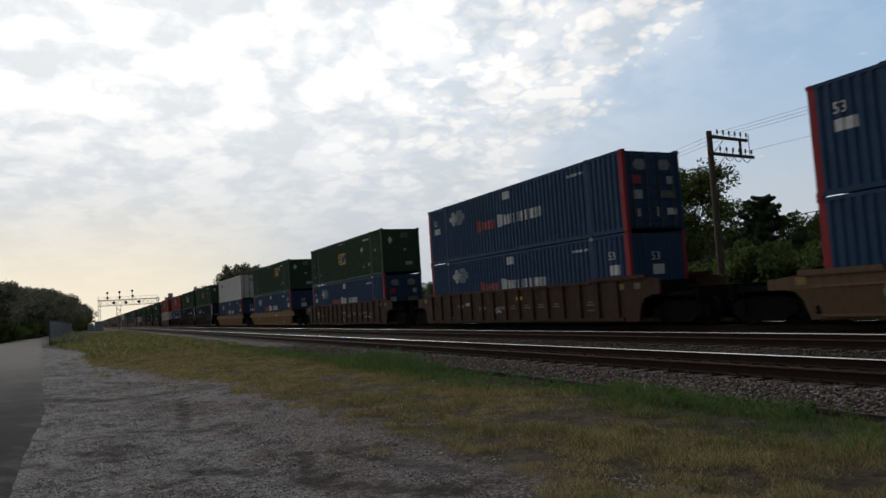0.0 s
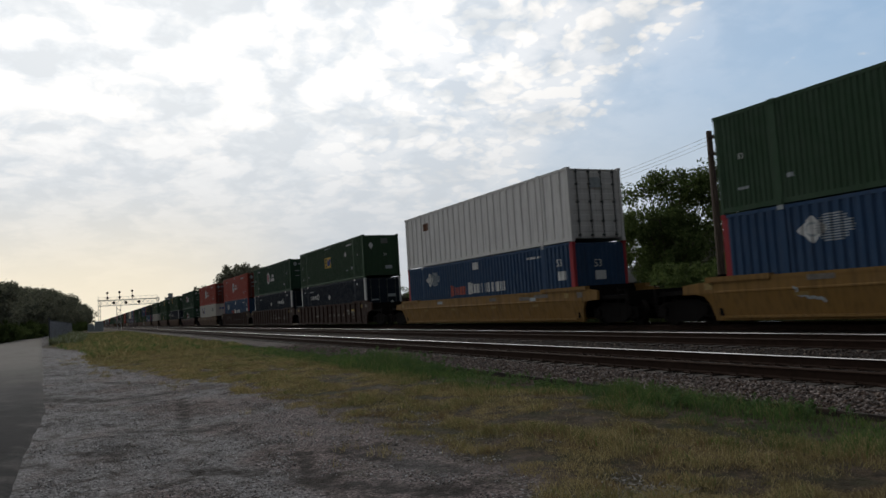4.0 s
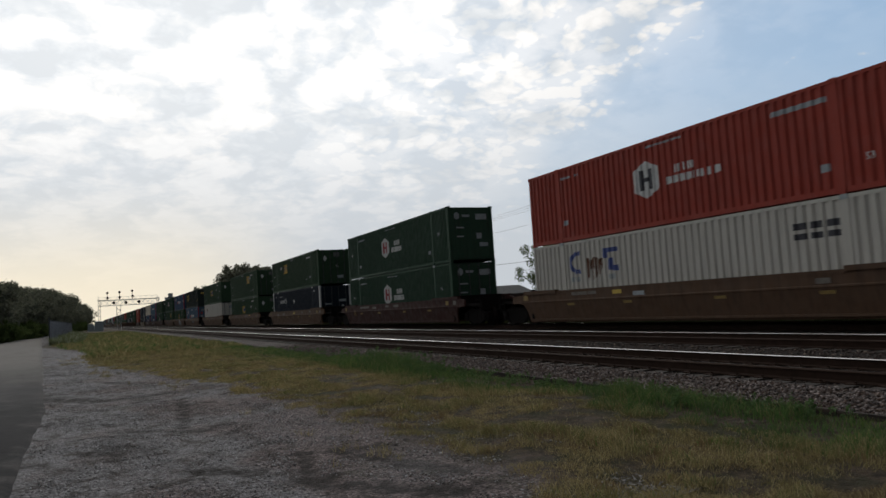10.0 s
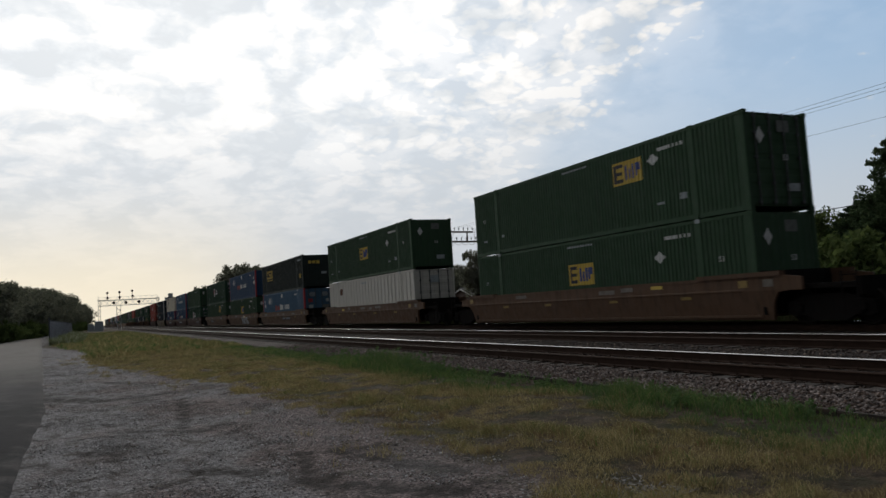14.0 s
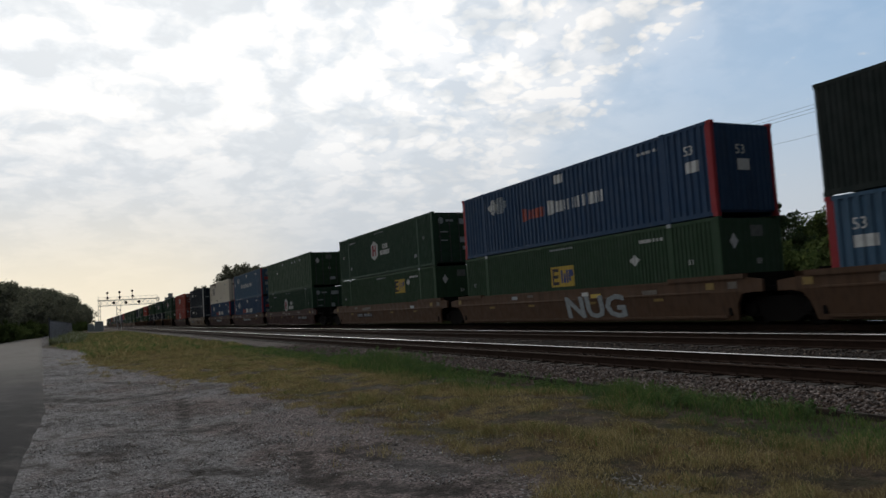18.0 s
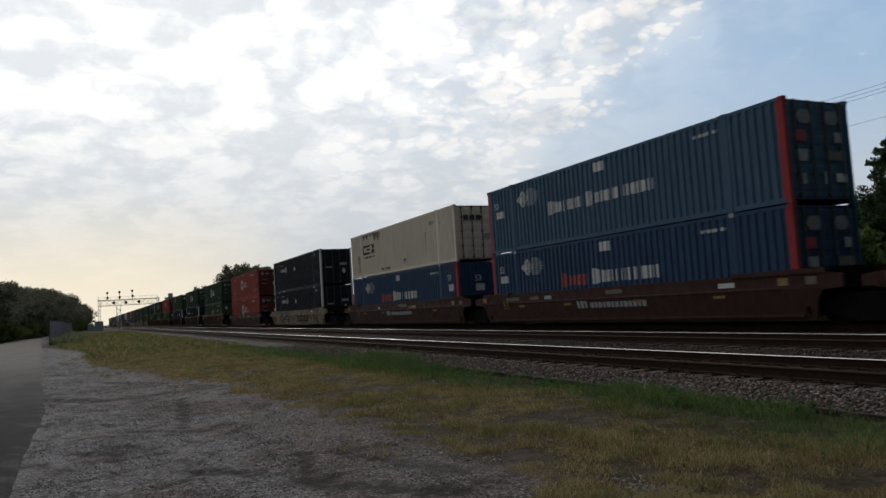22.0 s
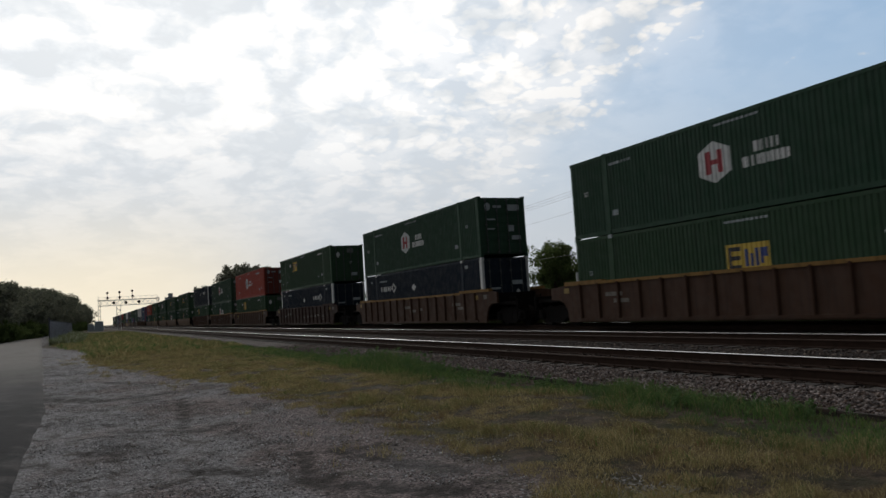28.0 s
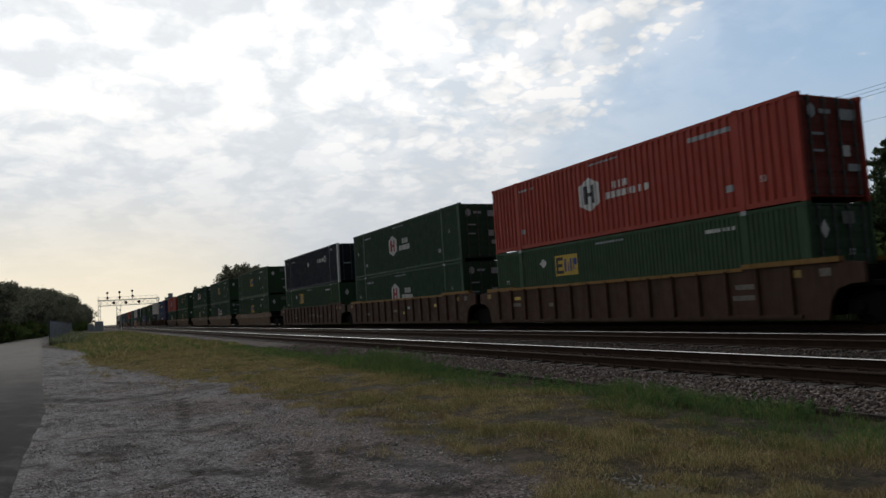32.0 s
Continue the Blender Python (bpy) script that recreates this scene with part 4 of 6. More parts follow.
def sill_mesh(style, u_rear, u_front):
    """One side of the well: a tall plate, low between the trucks, lifted over them at the ends. x is zero at its outer face."""
    hi = 1.30 if style == "ribbed" else 1.06
    lo = -0.17
    r, f = LEN / 2 + 0.42, -LEN / 2 - 0.12
    ring = [(u_front, 0.72), (f - 0.95, 0.70), (f - 0.62, 0.58), (f - 0.42, 0.32), (f - 0.30, lo), (r + 0.05, lo), (r + 0.16, 0.32), (r + 0.34, 0.56), (r + 0.66, 0.68), (u_rear, 0.70), (u_rear, hi - 0.16), (r + 0.5, hi - 0.10), (r - 0.9, hi),
            (f + 1.0, hi), (f - 0.4, hi + 0.02), (u_front, hi - 0.10)]
    if style == "ribbed":
        return MB().prism(ring, "x", 0.0, 0.10)
    # smooth sides lean in below the top band
    knee = hi - 0.42
    b = MB().prism([(u_front, knee), (u_rear, knee)] + ring[10:], "x", 0.0, 0.10)
    low = [(y, min(z, knee - 0.02)) for y, z in ring[:10]] + [(u_rear, knee), (u_front, knee)]
    s = len(b.v)
    b.prism(low, "x", 0.0, 0.10)
    b.v[s:] = [(x + 0.20 * (knee - z) if z < knee else x, y, z) for x, y, z in b.v[s:]]
    return b


def chord_mesh(style, u_rear, u_front):
    hi = 1.30 if style == "ribbed" else 1.06
    f, r = -LEN / 2, LEN / 2
    b = MB().box(-0.05 if style == "ribbed" else -0.015, 0.13, f + 2.1, r - 1.7, hi - 0.10, hi + 0.005)
    b.box(-0.06, 0.14, f - 0.9, f + 2.1, hi - 0.04, hi + 0.09)
    b.box(-0.06, 0.14, r - 1.7, r + 0.6, hi - 0.10, hi + 0.05)
    if style != "ribbed":
        b.prism([(-0.015, hi - 0.42), (0.0, hi - 0.44), (0.0, hi - 0.36), (-0.015, hi - 0.38)], "y", f + 0.4, r + 0.2)
    return b


def on_side(style, u, z):
    """The pose of something flat on the side of a car, u metres from the rear of its load, z above the load's foot."""
    base = LOW_BASE - RAIL_Z[2]
    knee = 1.06 - 0.42
    if style == "smooth" and z < knee:
        return pose(-1.470 + 0.20 * (knee - z) - 0.012, LEN / 2 - u, base + z, ry=-11.3)
    return pose(-1.478, LEN / 2 - u, base + z)


def rib_mesh():
    return MB().prism([(-0.035, -0.065), (0.0, -0.065), (0.0, 0.065), (-0.035, 0.065), (-0.09, 0.03), (-0.09, -0.03)], "z", -0.05, 1.24)


def truck_frame():
    """Cast side frame of a truck, in the plane x = 0."""
    ring = [(-1.25, 0.30), (-1.05, 0.24), (-0.72, 0.28), (-0.45, 0.12), (0.45, 0.12), (0.72, 0.28), (1.05, 0.24), (1.25, 0.30), (1.22, 0.62), (0.95, 0.66), (0.5, 0.80), (-0.5, 0.80), (-0.95, 0.66), (-1.22, 0.62)]
    b = MB().prism(ring, "x", -0.09, 0.09)
    for y in (-0.89, 0.89):
        b.lathe([(-0.17, 0.10), (-0.15, 0.14), (-0.08, 0.15)], 12)
        n = 36
        b.v[-n:] = [(x, yy + y, z + 0.46) for x, yy, z in b.v[-n:]]
    return b


def spring_nest():
    b = MB()
    for y in (-0.22, 0.0, 0.22):
        for z in np.arange(0.20, 0.52, 0.05):
            b.tube((0, y, z), (0, y, z + 0.03), 0.09, n=8)
    return b


def wheelset_mesh():
    """Axle and both wheels, turned about x."""
    half = [(1.05, 0.075), (0.85, 0.085), (0.84, 0.2), (0.785, 0.25), (0.785, 0.38), (0.825, 0.40), (0.825, 0.452), (0.70, 0.458), (0.695, 0.487), (0.67, 0.485), (0.67, 0.40), (0.735, 0.38), (0.735, 0.24), (0.675, 0.2), (0.66, 0.085)]
    return MB().lathe([(-a, r) for a, r in half] + list(reversed(half)), 28)


WHEELSETS = []


def truck(car, y, seat):
    t = part("truck", cached("bolster", lambda: MB().box(-1.0, 1.0, -0.2, 0.2, 0.38, 0.74).box(-0.35, 0.35, -0.3, 0.3, 0.74, seat), STEEL_DARK), STEEL_DARK, car, "grimy four-wheel truck", m=pose(0, y, 0))
    for s in (-1, 1):
        part("side_frame", cached(("side_frame", s), truck_frame if s < 0 else (lambda: flip_x(truck_frame())), STEEL_DARK), STEEL_DARK, t, m=pose(s * 1.0, 0, 0))
        part("spring_nest", cached("spring_nest", spring_nest, RUST), RUST, t, m=pose(s * 1.0, 0, 0))
    for e in (-1, 1):
        w = part("wheelset", cached("wheelset", wheelset_mesh, WHEEL_STEEL), WHEEL_STEEL, t, m=pose(0, e * 0.89, 0.46))
        WHEELSETS.append((w, car.location.y + y + e * 0.89))


WELL = {"ribbed_brown": ("ribbed", WELL_BROWN, "rusty brown well car with ribbed sides"), "ribbed_dark": ("ribbed", WELL_DARK, "dark brown rusty well car with ribbed sides"),
        "ribbed_yellow": ("ribbed", WELL_BROWN, "brown ribbed well car with a yellowish top edge"), "smooth_brown": ("smooth", WELL_FADED, "brown smooth-sided well car"),
        "smooth_red": ("smooth", WELL_RED, "dark red smooth-sided well car"), "smooth_tan": ("smooth", WELL_TAN, "tan smooth-sided well car"), "smooth_yellow": ("smooth", WELL_YELLOW, "dirty yellow smooth-sided well car"),
        "smooth_scrawled": ("smooth", WELL_SCRAWLED, "brown smooth-sided well car covered with faded graffiti")}


def well_car(style_name, centre_y, gap_front, gap_rear, seed):
    """Gaps: from the ends of the load to the middle of the joints with the neighbouring cars."""
    style, col, label = WELL[style_name]
    base = LOW_BASE - RAIL_Z[2]
    car = thing("well_car", pose(TRAIN_X, centre_y, RAIL_Z[2]), label, "railway car", "cars of the train")
    MOVERS.append(car)
    chord = WELL_YELLOW if style_name in ("ribbed_yellow", "smooth_yellow") else col
    artic_f, artic_r = gap_front < 2.5, gap_rear < 2.5
    front, rear = -LEN / 2 - min(gap_front - 0.25, 1.5), LEN / 2 + min(gap_rear - 0.25, 1.6)
    for s in (-1, 1):
        fl = (lambda b: b) if s < 0 else flip_x
        sill = part("side_sill", cached(("side_sill", style, s, artic_f, artic_r), lambda: fl(sill_mesh(style, rear, front)), col), col, car, m=pose(s * 1.47, 0, base))
        part("top_chord", cached(("top_chord", style, s), lambda: fl(chord_mesh(style, rear, front)), chord), chord, car, m=pose(s * 1.47, 0, base))
        if style == "ribbed":
            part("bottom_chord", cached(("bottom_chord", s), lambda: fl(MB().box(-0.06, 0.12, -LEN / 2 + 0.3, LEN / 2 - 0.1, -0.13, -0.03)), col), col, car, m=pose(s * 1.47, 0, base))
            for i in range(15):
                y = LEN / 2 - 0.35 - i * (LEN - 0.9) / 14
                part("rib", cached(("rib", s), lambda: fl(rib_mesh()), col), col, sill, m=pose(0, y, 0))
        if s < 0:
            r = random.Random(seed)
            for i in range(5):
                u = r.uniform(1.5, 14.5)
                w = r.uniform(0.35, 1.1)
                z = r.uniform(0.3, 0.8) if style == "ribbed" else r.uniform(0.68, 0.86)
                mat = MARKDIM if w > 0.6 else (PALE, MARKYELLOW, OFFWHITE)[r.randrange(3)] if i < 3 else MARKDIM
                part("data_panel", cached(("data_panel", round(w, 2)), lambda: MB().box(-0.004, 0.004, -w / 2, w / 2, 0, 0.14), mat), mat, sill, m=pose(-0.006 - 0.0015 * i, LEN / 2 - u, z))
    for u, mat in ((-0.55, MARKOCHRE), (15.75, MARKOCHRE), (16.6, MARKDIM)):
        zz = 0.92 if style == "ribbed" else 0.74
        part("reflector_panel", cached("reflector_panel", lambda: MB().box(-0.004, 0.004, -0.16, 0.16, 0, 0.2), mat), mat, car, "small reflector panel", m=pose(-1.476, LEN / 2 - u, base + zz))
    if style == "smooth" and style_name != "smooth_scrawled":
        for u in (2.6, 5.9, 10.0, 13.5):
            part("side_reflector", cached("side_reflector", lambda: MB().box(-0.004, 0.004, -0.22, 0.22, 0, 0.09), MARKOCHRE), MARKOCHRE, car, "small yellow reflector strip", m=on_side(style, u, 0.47))
    if style_name in ("ribbed_dark", "ribbed_brown"):
        for k, bay in enumerate((7, 8, 9, 10, 12)):
            uu = 0.35 + (bay + 0.5) * (LEN - 0.9) / 14
            for zz, w in ((0.52, 0.16), (0.42, 0.24), (0.22, 0.20))[: 2 + (k == 4)]:
                part("stencil_bar", cached(("stencil_bar", w), lambda: MB().box(-0.004, 0.004, -w, w, 0, 0.05), MARKDIM), MARKDIM, car, m=pose(-1.476, LEN / 2 - uu, base + zz))
    number = {"smooth_red": (1.1, 0.42, 0.34), "ribbed_dark": (11.95, 0.36, 0.30)}.get(style_name)
    if number:
        u, z, h = number
        part("size_number", lettering("53", h, MARKOCHRE), MARKOCHRE, car, "dull yellow painted size number", m=on_side(style, u, z) if style == "smooth" else pose(-1.478, LEN / 2 - u, base + z))
    part("well_floor", cached("well_floor", lambda: MB().box(-1.40, 1.40, -LEN / 2 - 0.1, LEN / 2 + 0.1, -0.10, -0.03), col), col, car, m=pose(0, 0, base))
    for e, gap, artic in ((-1, gap_front, artic_f), (1, gap_rear, artic_r)):
        a = LEN / 2 + 0.15
        reach = gap - 0.35
        deck = MB().box(-1.25, 1.25, a, LEN / 2 + min(reach, 3.0), 0.95, 1.08).box(-0.35, 0.35, a, LEN / 2 + gap - 0.3, 0.72, 0.95).box(-1.38, 1.38, a, a + 0.12, 0.3, 1.5)
        if not artic:
            deck.box(-1.35, 1.35, LEN / 2 + 2.9, LEN / 2 + 3.05, 0.75, 1.2)
        if e < 0:
            deck.v = [(-x, -y, z) for x, y, z in deck.v]
        part("end_platform", deck, STEEL_DARK, car)
        if artic:
            if e > 0:
                truck(car, LEN / 2 + gap, 0.78)
        else:
            truck(car, e * (LEN / 2 + 1.95), 0.76)
            cp = MB().box(-0.10, 0.10, LEN / 2 + 2.9, LEN / 2 + gap - 0.05, 0.74, 0.92).box(-0.16, 0.16, LEN / 2 + gap - 0.22, LEN / 2 + gap + 0.04, 0.70, 0.98)
            hose = MB().tube((0.35, LEN / 2 + 3.0, 0.8), (0.38, LEN / 2 + gap - 0.25, 0.45), 0.03).tube((0.38, LEN / 2 + gap - 0.25, 0.45), (0.2, LEN / 2 + gap - 0.01, 0.40), 0.03)
            steps = MB()
            for z in (0.35, 0.65, 0.95, 1.25):
                steps.tube((-1.36, LEN / 2 + 2.55, z), (-1.36, LEN / 2 + 2.95, z), 0.014, n=6)
            steps.box(-1.375, -1.345, LEN / 2 + 2.53, LEN / 2 + 2.56, 0.3, 1.35).box(-1.375, -1.345, LEN / 2 + 2.94, LEN / 2 + 2.97, 0.3, 1.35)
            for nm, b in (("coupler", cp), ("air_hose", hose), ("ladder", steps)):
                if e < 0:
                    b.v = [(x if nm == "ladder" else -x, -y, z) for x, y, z in b.v]
                part(nm, b, STEEL_DARK, car)
    return car


# rear end of each load at the start, upper load, lower load, car; * marks are mirrored, ! doors lead
TRAIN = """
12.68 redpost redpost* smooth_tan
36.14 redpost! redpost* ribbed_brown
59.38 goldplate redpost! ribbed_brown
82.97 goldplatefore redpost* smooth_yellow
106.5 silver! redpost* smooth_yellow
130.0 goldplate navybox! ribbed_dark
149.7 hexgreen navybox!* ribbed_dark
169.6 hexorange! redpost* ribbed_dark
193.1 hexorange! linedwhite smooth_brown
216.95 hexgreen hexgreen! smooth_red
240.68 goldplateaft! navybox! smooth_brown
264.15 goldplatefore! goldplate smooth_brown
288.0 goldplate white! smooth_brown
311.58 lineddark redpostpale! smooth_brown
331.2 redpost* goldplate smooth_brown
350.9 hexgreen! goldplatefore smooth_brown
374.8 plaingreen! hexgreen! smooth_red
394.1 redpostlight! redpost! smooth_red
413.75 linedcream! redpost* smooth_red
437.5 navybox! navybox! smooth_scrawled
461.15 hexorange! hexorange! smooth_red
485.1 hexgreen! goldplate ribbed_yellow
508.7 hexgreen! navybox! ribbed_yellow
532.2 goldplateaft! navybox!* ribbed_dark
555.7 hexorange! goldplateaft! ribbed_yellow
575.2 hexgreen! hexgreen! ribbed_yellow
595.0 navybox!* goldplateaft ribbed_brown
618.5 goldplate goldplate smooth_tan
641.0 goldplate hexgreen smooth_tan
661.0 hexgreen goldplate smooth_tan
684.5 goldplate goldplate smooth_tan
704.2 hexorange hexgreen smooth_brown
727.7 redpost redpost ribbed_brown
747.4 silver navybox ribbed_brown
767.1 hexgreen hexgreen smooth_red
790.6 goldplate redpost smooth_brown
814.1 navybox goldplate smooth_brown
833.8 silver redpost smooth_yellow
857.3 hexgreen goldplate smooth_red
880.8 hexorange hexgreen ribbed_brown
900.5 goldplate goldplate smooth_brown
924.0 redpost redpost smooth_brown
947.5 hexgreen navybox ribbed_dark
967.2 goldplate hexgreen smooth_red
990.7 linedwhite goldplate smooth_brown
1014.2 hexgreen goldplate smooth_brown
"""


def make_train():
    rows = [line.split() for line in TRAIN.strip().splitlines()]
    ys = [float(r[0]) for r in rows]
    for i, (_, upper, lower, style) in enumerate(rows):
        cy = ys[i] - LEN / 2
        gap_rear = (ys[i + 1] - ys[i] - LEN) / 2 if i + 1 < len(ys) else 3.67
        gap_front = (ys[i] - ys[i - 1] - LEN) / 2 if i else 3.67
        well_car(style, cy, gap_front, gap_rear, 100 + i)
        for spec, z, k in ((lower, LOW_BASE, 0), (upper, TOP_BASE, 1)):
            container(spec.strip("!*"), cy, z, "*" in spec, "!" in spec, 2 * i + k)


def graffiti(car, u, z, strokes, material):
    """Sprayed strokes on the side of a car: polylines of (u, height)."""
    b = MB()
    for line in strokes:
        for (a, c), (e, g) in zip(line, line[1:]):
            b.tube((0, -a, c), (0, -e, g), 0.045, n=6)
    b.v = [(x * 0.08, y, zz) for x, y, zz in b.v]
    part("graffiti", b, material, car, "pale sprayed graffiti", m=on_side("smooth" if car in SMOOTH else "ribbed", u, z))


def bold_letters(text, h, material, weight):
    """Thick strokes: the letters drawn several times, a little apart."""
    src = lettering(text, h, material)
    b = MB()
    for k in range(8):
        a = k * math.pi / 4
        s = len(b.v)
        b.v += [(v.co.x - 0.0004 * k, v.co.y + weight * math.cos(a), v.co.z + weight * math.sin(a)) for v in src.vertices]
        b.f += [tuple(i + s for i in p.vertices) for p in src.polygons]
    return b.mesh("bold_letters", material)


make_train()
CARS = [ob for ob in MOVERS if ob.name.startswith("well_car")]
part("graffiti", bold_letters("NUG", 0.80, PALE, 0.035), PALE, CARS[14], "pale sprayed graffiti letters", m=on_side("smooth", 8.3, 0.0) @ Matrix.Diagonal((1, 1.45, 1, 1)))
for index, u, style in ((15, 5.05, "smooth"), (13, 10.2, "smooth"), (19, 4.3, "smooth"), (16, 13.2, "smooth")):
    panel = part("number_panel", MB().box(-0.004, 0.004, -1.45, 1.45, 0.0, 0.30), WELL_DARK, CARS[index], "dark panel behind the car number", m=on_side(style, u, 0.26))
    for k in range(11):
        if k != 4:
            part("number_bar", cached("number_bar", lambda: MB().box(-0.010, -0.0045, -0.085, 0.085, 0.06, 0.24), MARKHAZE), MARKHAZE, panel, m=pose(0, 1.27 - 0.254 * k, 0))
for index in (17, 18):
    for k in range(16):
        w = (0.07, 0.09, 0.06, 0.10)[k % 4]
        part("name_bar", cached(("name_bar", w, k < 3), lambda: MB().box(-0.004, 0.004, -w, w, 0.0, 0.27 if k < 3 else 0.20), PALE), PALE, CARS[index], m=on_side("smooth", 6.6 + 0.235 * k + (0.12 if k > 2 else 0.0), 0.34))
SMOOTH = (CARS[19], CARS[3], CARS[0])
rg = random.Random(9)
for car_index, count in ((19, 3), (1, 2), (2, 4), (3, 2), (0, 5)):
    for k in range(count):
        pts = [(0.0, 0.2)]
        a = rg.uniform(0, 6.28)
        for q in range(9):
            a += rg.uniform(-1.5, 1.5)
            pts.append((pts[-1][0] + 0.13 * math.cos(a), min(0.62, max(0.0, pts[-1][1] + 0.13 * math.sin(a)))))
        graffiti(CARS[car_index], rg.uniform(1.0, 14.0), 0.08, [pts], PALE)
plate_mesh = MB().box(-0.01, 0.012, -1.5, 1.5, 0.0, 0.50)
name_plate = part("name_plate", plate_mesh, STEEL_DARK, CARS[19], "dark plate with pale blocks", m=on_side("smooth", 10.6, 0.12))
for k in range(3):
    part("plate_block", MB().box(-0.02, -0.011, -0.37, 0.37, 0.07, 0.43), WELL_TAN, name_plate, m=pose(0, 0.94 - 0.94 * k, 0))

# ---- edging, stones and grass beside the track ----
OLD_TIMBER = surface("weathered_timber", lambda n, co: n.mix(n.ramp(n.noise(n.scaled(co, (14, 0.8, 14)), 2.0, 5), 0.3, 0.7), rgb(0.018, 0.013, 0.011), rgb(0.055, 0.038, 0.028)),
                     rough=0.9, bump=lambda n, co: (n.noise(n.scaled(co, (16, 1, 16)), 3.0, 5), 0.01))


def make_edging():
    e = thing("retaining_boards", pose(7.62, 0, 0), "low dark timber boards holding back the ballast", "edging")
    y = -4.0
    i = 0
    while y < 15.0:
        part("plank", MB().post(-0.03 + 0.004 * (i % 2), 0.03, y, min(y + 2.42, 15.6), -0.12, 0.118 + 0.012 * math.sin(i * 2.1), 0.008), OLD_TIMBER, e)
        part("stake", MB().post(-0.085, -0.035, y + 1.1, y + 1.17, -0.1, 0.06, 0.008), OLD_TIMBER, e)
        y += 2.44
        i += 1


make_edging()


def from_arrays(name, v, f, material, smooth=False):
    """A mesh from arrays of points and of faces that all have the same number of corners."""
    me = bpy.data.meshes.new(name)
    n, k = f.shape
    me.vertices.add(len(v))
    me.vertices.foreach_set("co", np.ascontiguousarray(v, dtype=np.float32).ravel())
    me.loops.add(n * k)
    me.loops.foreach_set("vertex_index", np.ascontiguousarray(f, dtype=np.int32).ravel())
    me.polygons.add(n)
    me.polygons.foreach_set("loop_start", np.arange(0, n * k, k, dtype=np.int32))
    me.update(calc_edges=True)
    if smooth:
        me.shade_smooth()
    me.materials.append(material)
    return me


OCTA = np.array([(1, 0, 0), (-1, 0, 0), (0, 1, 0), (0, -1, 0), (0, 0, 1), (0, 0, -1)], float)
OCTA_F = np.array([(0, 2, 4), (2, 1, 4), (1, 3, 4), (3, 0, 4), (2, 0, 5), (1, 2, 5), (3, 1, 5), (0, 3, 5)])


def stones_mesh(name, places, size, material, rng, flat=0.65):
    n = len(places)
    r = size * rng.uniform(0.55, 1.25, (n, 1, 3)) * np.array([1, 1, flat])
    jit = 1 + rng.uniform(-0.35, 0.35, (n, 6, 3))
    pts = OCTA[None] * jit * 1.0 + rng.uniform(-0.22, 0.22, (n, 6, 3))
    a = rng.uniform(0, 2 * np.pi, n)
    ca, sa = np.cos(a), np.sin(a)
    p = pts * r
    q = np.stack([p[..., 0] * ca[:, None] - p[..., 1] * sa[:, None], p[..., 0] * sa[:, None] + p[..., 1] * ca[:, None], p[..., 2]], -1)
    tilt = rng.uniform(-0.6, 0.6, n)
    ct, st = np.cos(tilt)[:, None], np.sin(tilt)[:, None]
    q = np.stack([q[..., 0], q[..., 1] * ct - q[..., 2] * st, q[..., 1] * st + q[..., 2] * ct], -1)
    v = (q + places[:, None, :]).reshape(-1, 3)
    f = (OCTA_F[None] + (np.arange(n) * 6)[:, None, None]).reshape(-1, 3)
    return from_arrays(name, v, f, material)


def island_material(name, dark, light, rough=0.9, extra=None):
    def build(n, co):
        isl = (n.add("ShaderNodeNewGeometry"), "Random Per Island")
        c = n.mix(isl, rgb(*dark), rgb(*light))
        return extra(n, co, isl, c) if extra else c
    return surface(name, build, rough=rough, spec=0.25)


def brown_some(n, co, isl, c):
    pick = n.ramp(n.math("FRACT", n.math("MULTIPLY", isl, 7.3)), 0.58, 0.70)
    return n.mix(pick, c, rgb(0.105, 0.074, 0.06))


STONE = island_material("crushed_stone", (0.020, 0.016, 0.016), (0.30, 0.255, 0.24), extra=brown_some)
STONE_DARK_BROWN = island_material("dark_brown_stone", (0.014, 0.011, 0.010), (0.125, 0.095, 0.082), extra=lambda n, co, isl, c: n.mix(n.ramp(n.math("FRACT", n.math("MULTIPLY", isl, 7.3)), 0.90, 0.95), c, rgb(0.24, 0.19, 0.15)))
GRIT = island_material("yard_grit", (0.055, 0.05, 0.05), (0.50, 0.49, 0.495), extra=lambda n, co, isl, c: n.mix(n.ramp(n.math("FRACT", n.math("MULTIPLY", isl, 7.3)), 0.86, 0.93), c, rgb(0.11, 0.085, 0.07)))


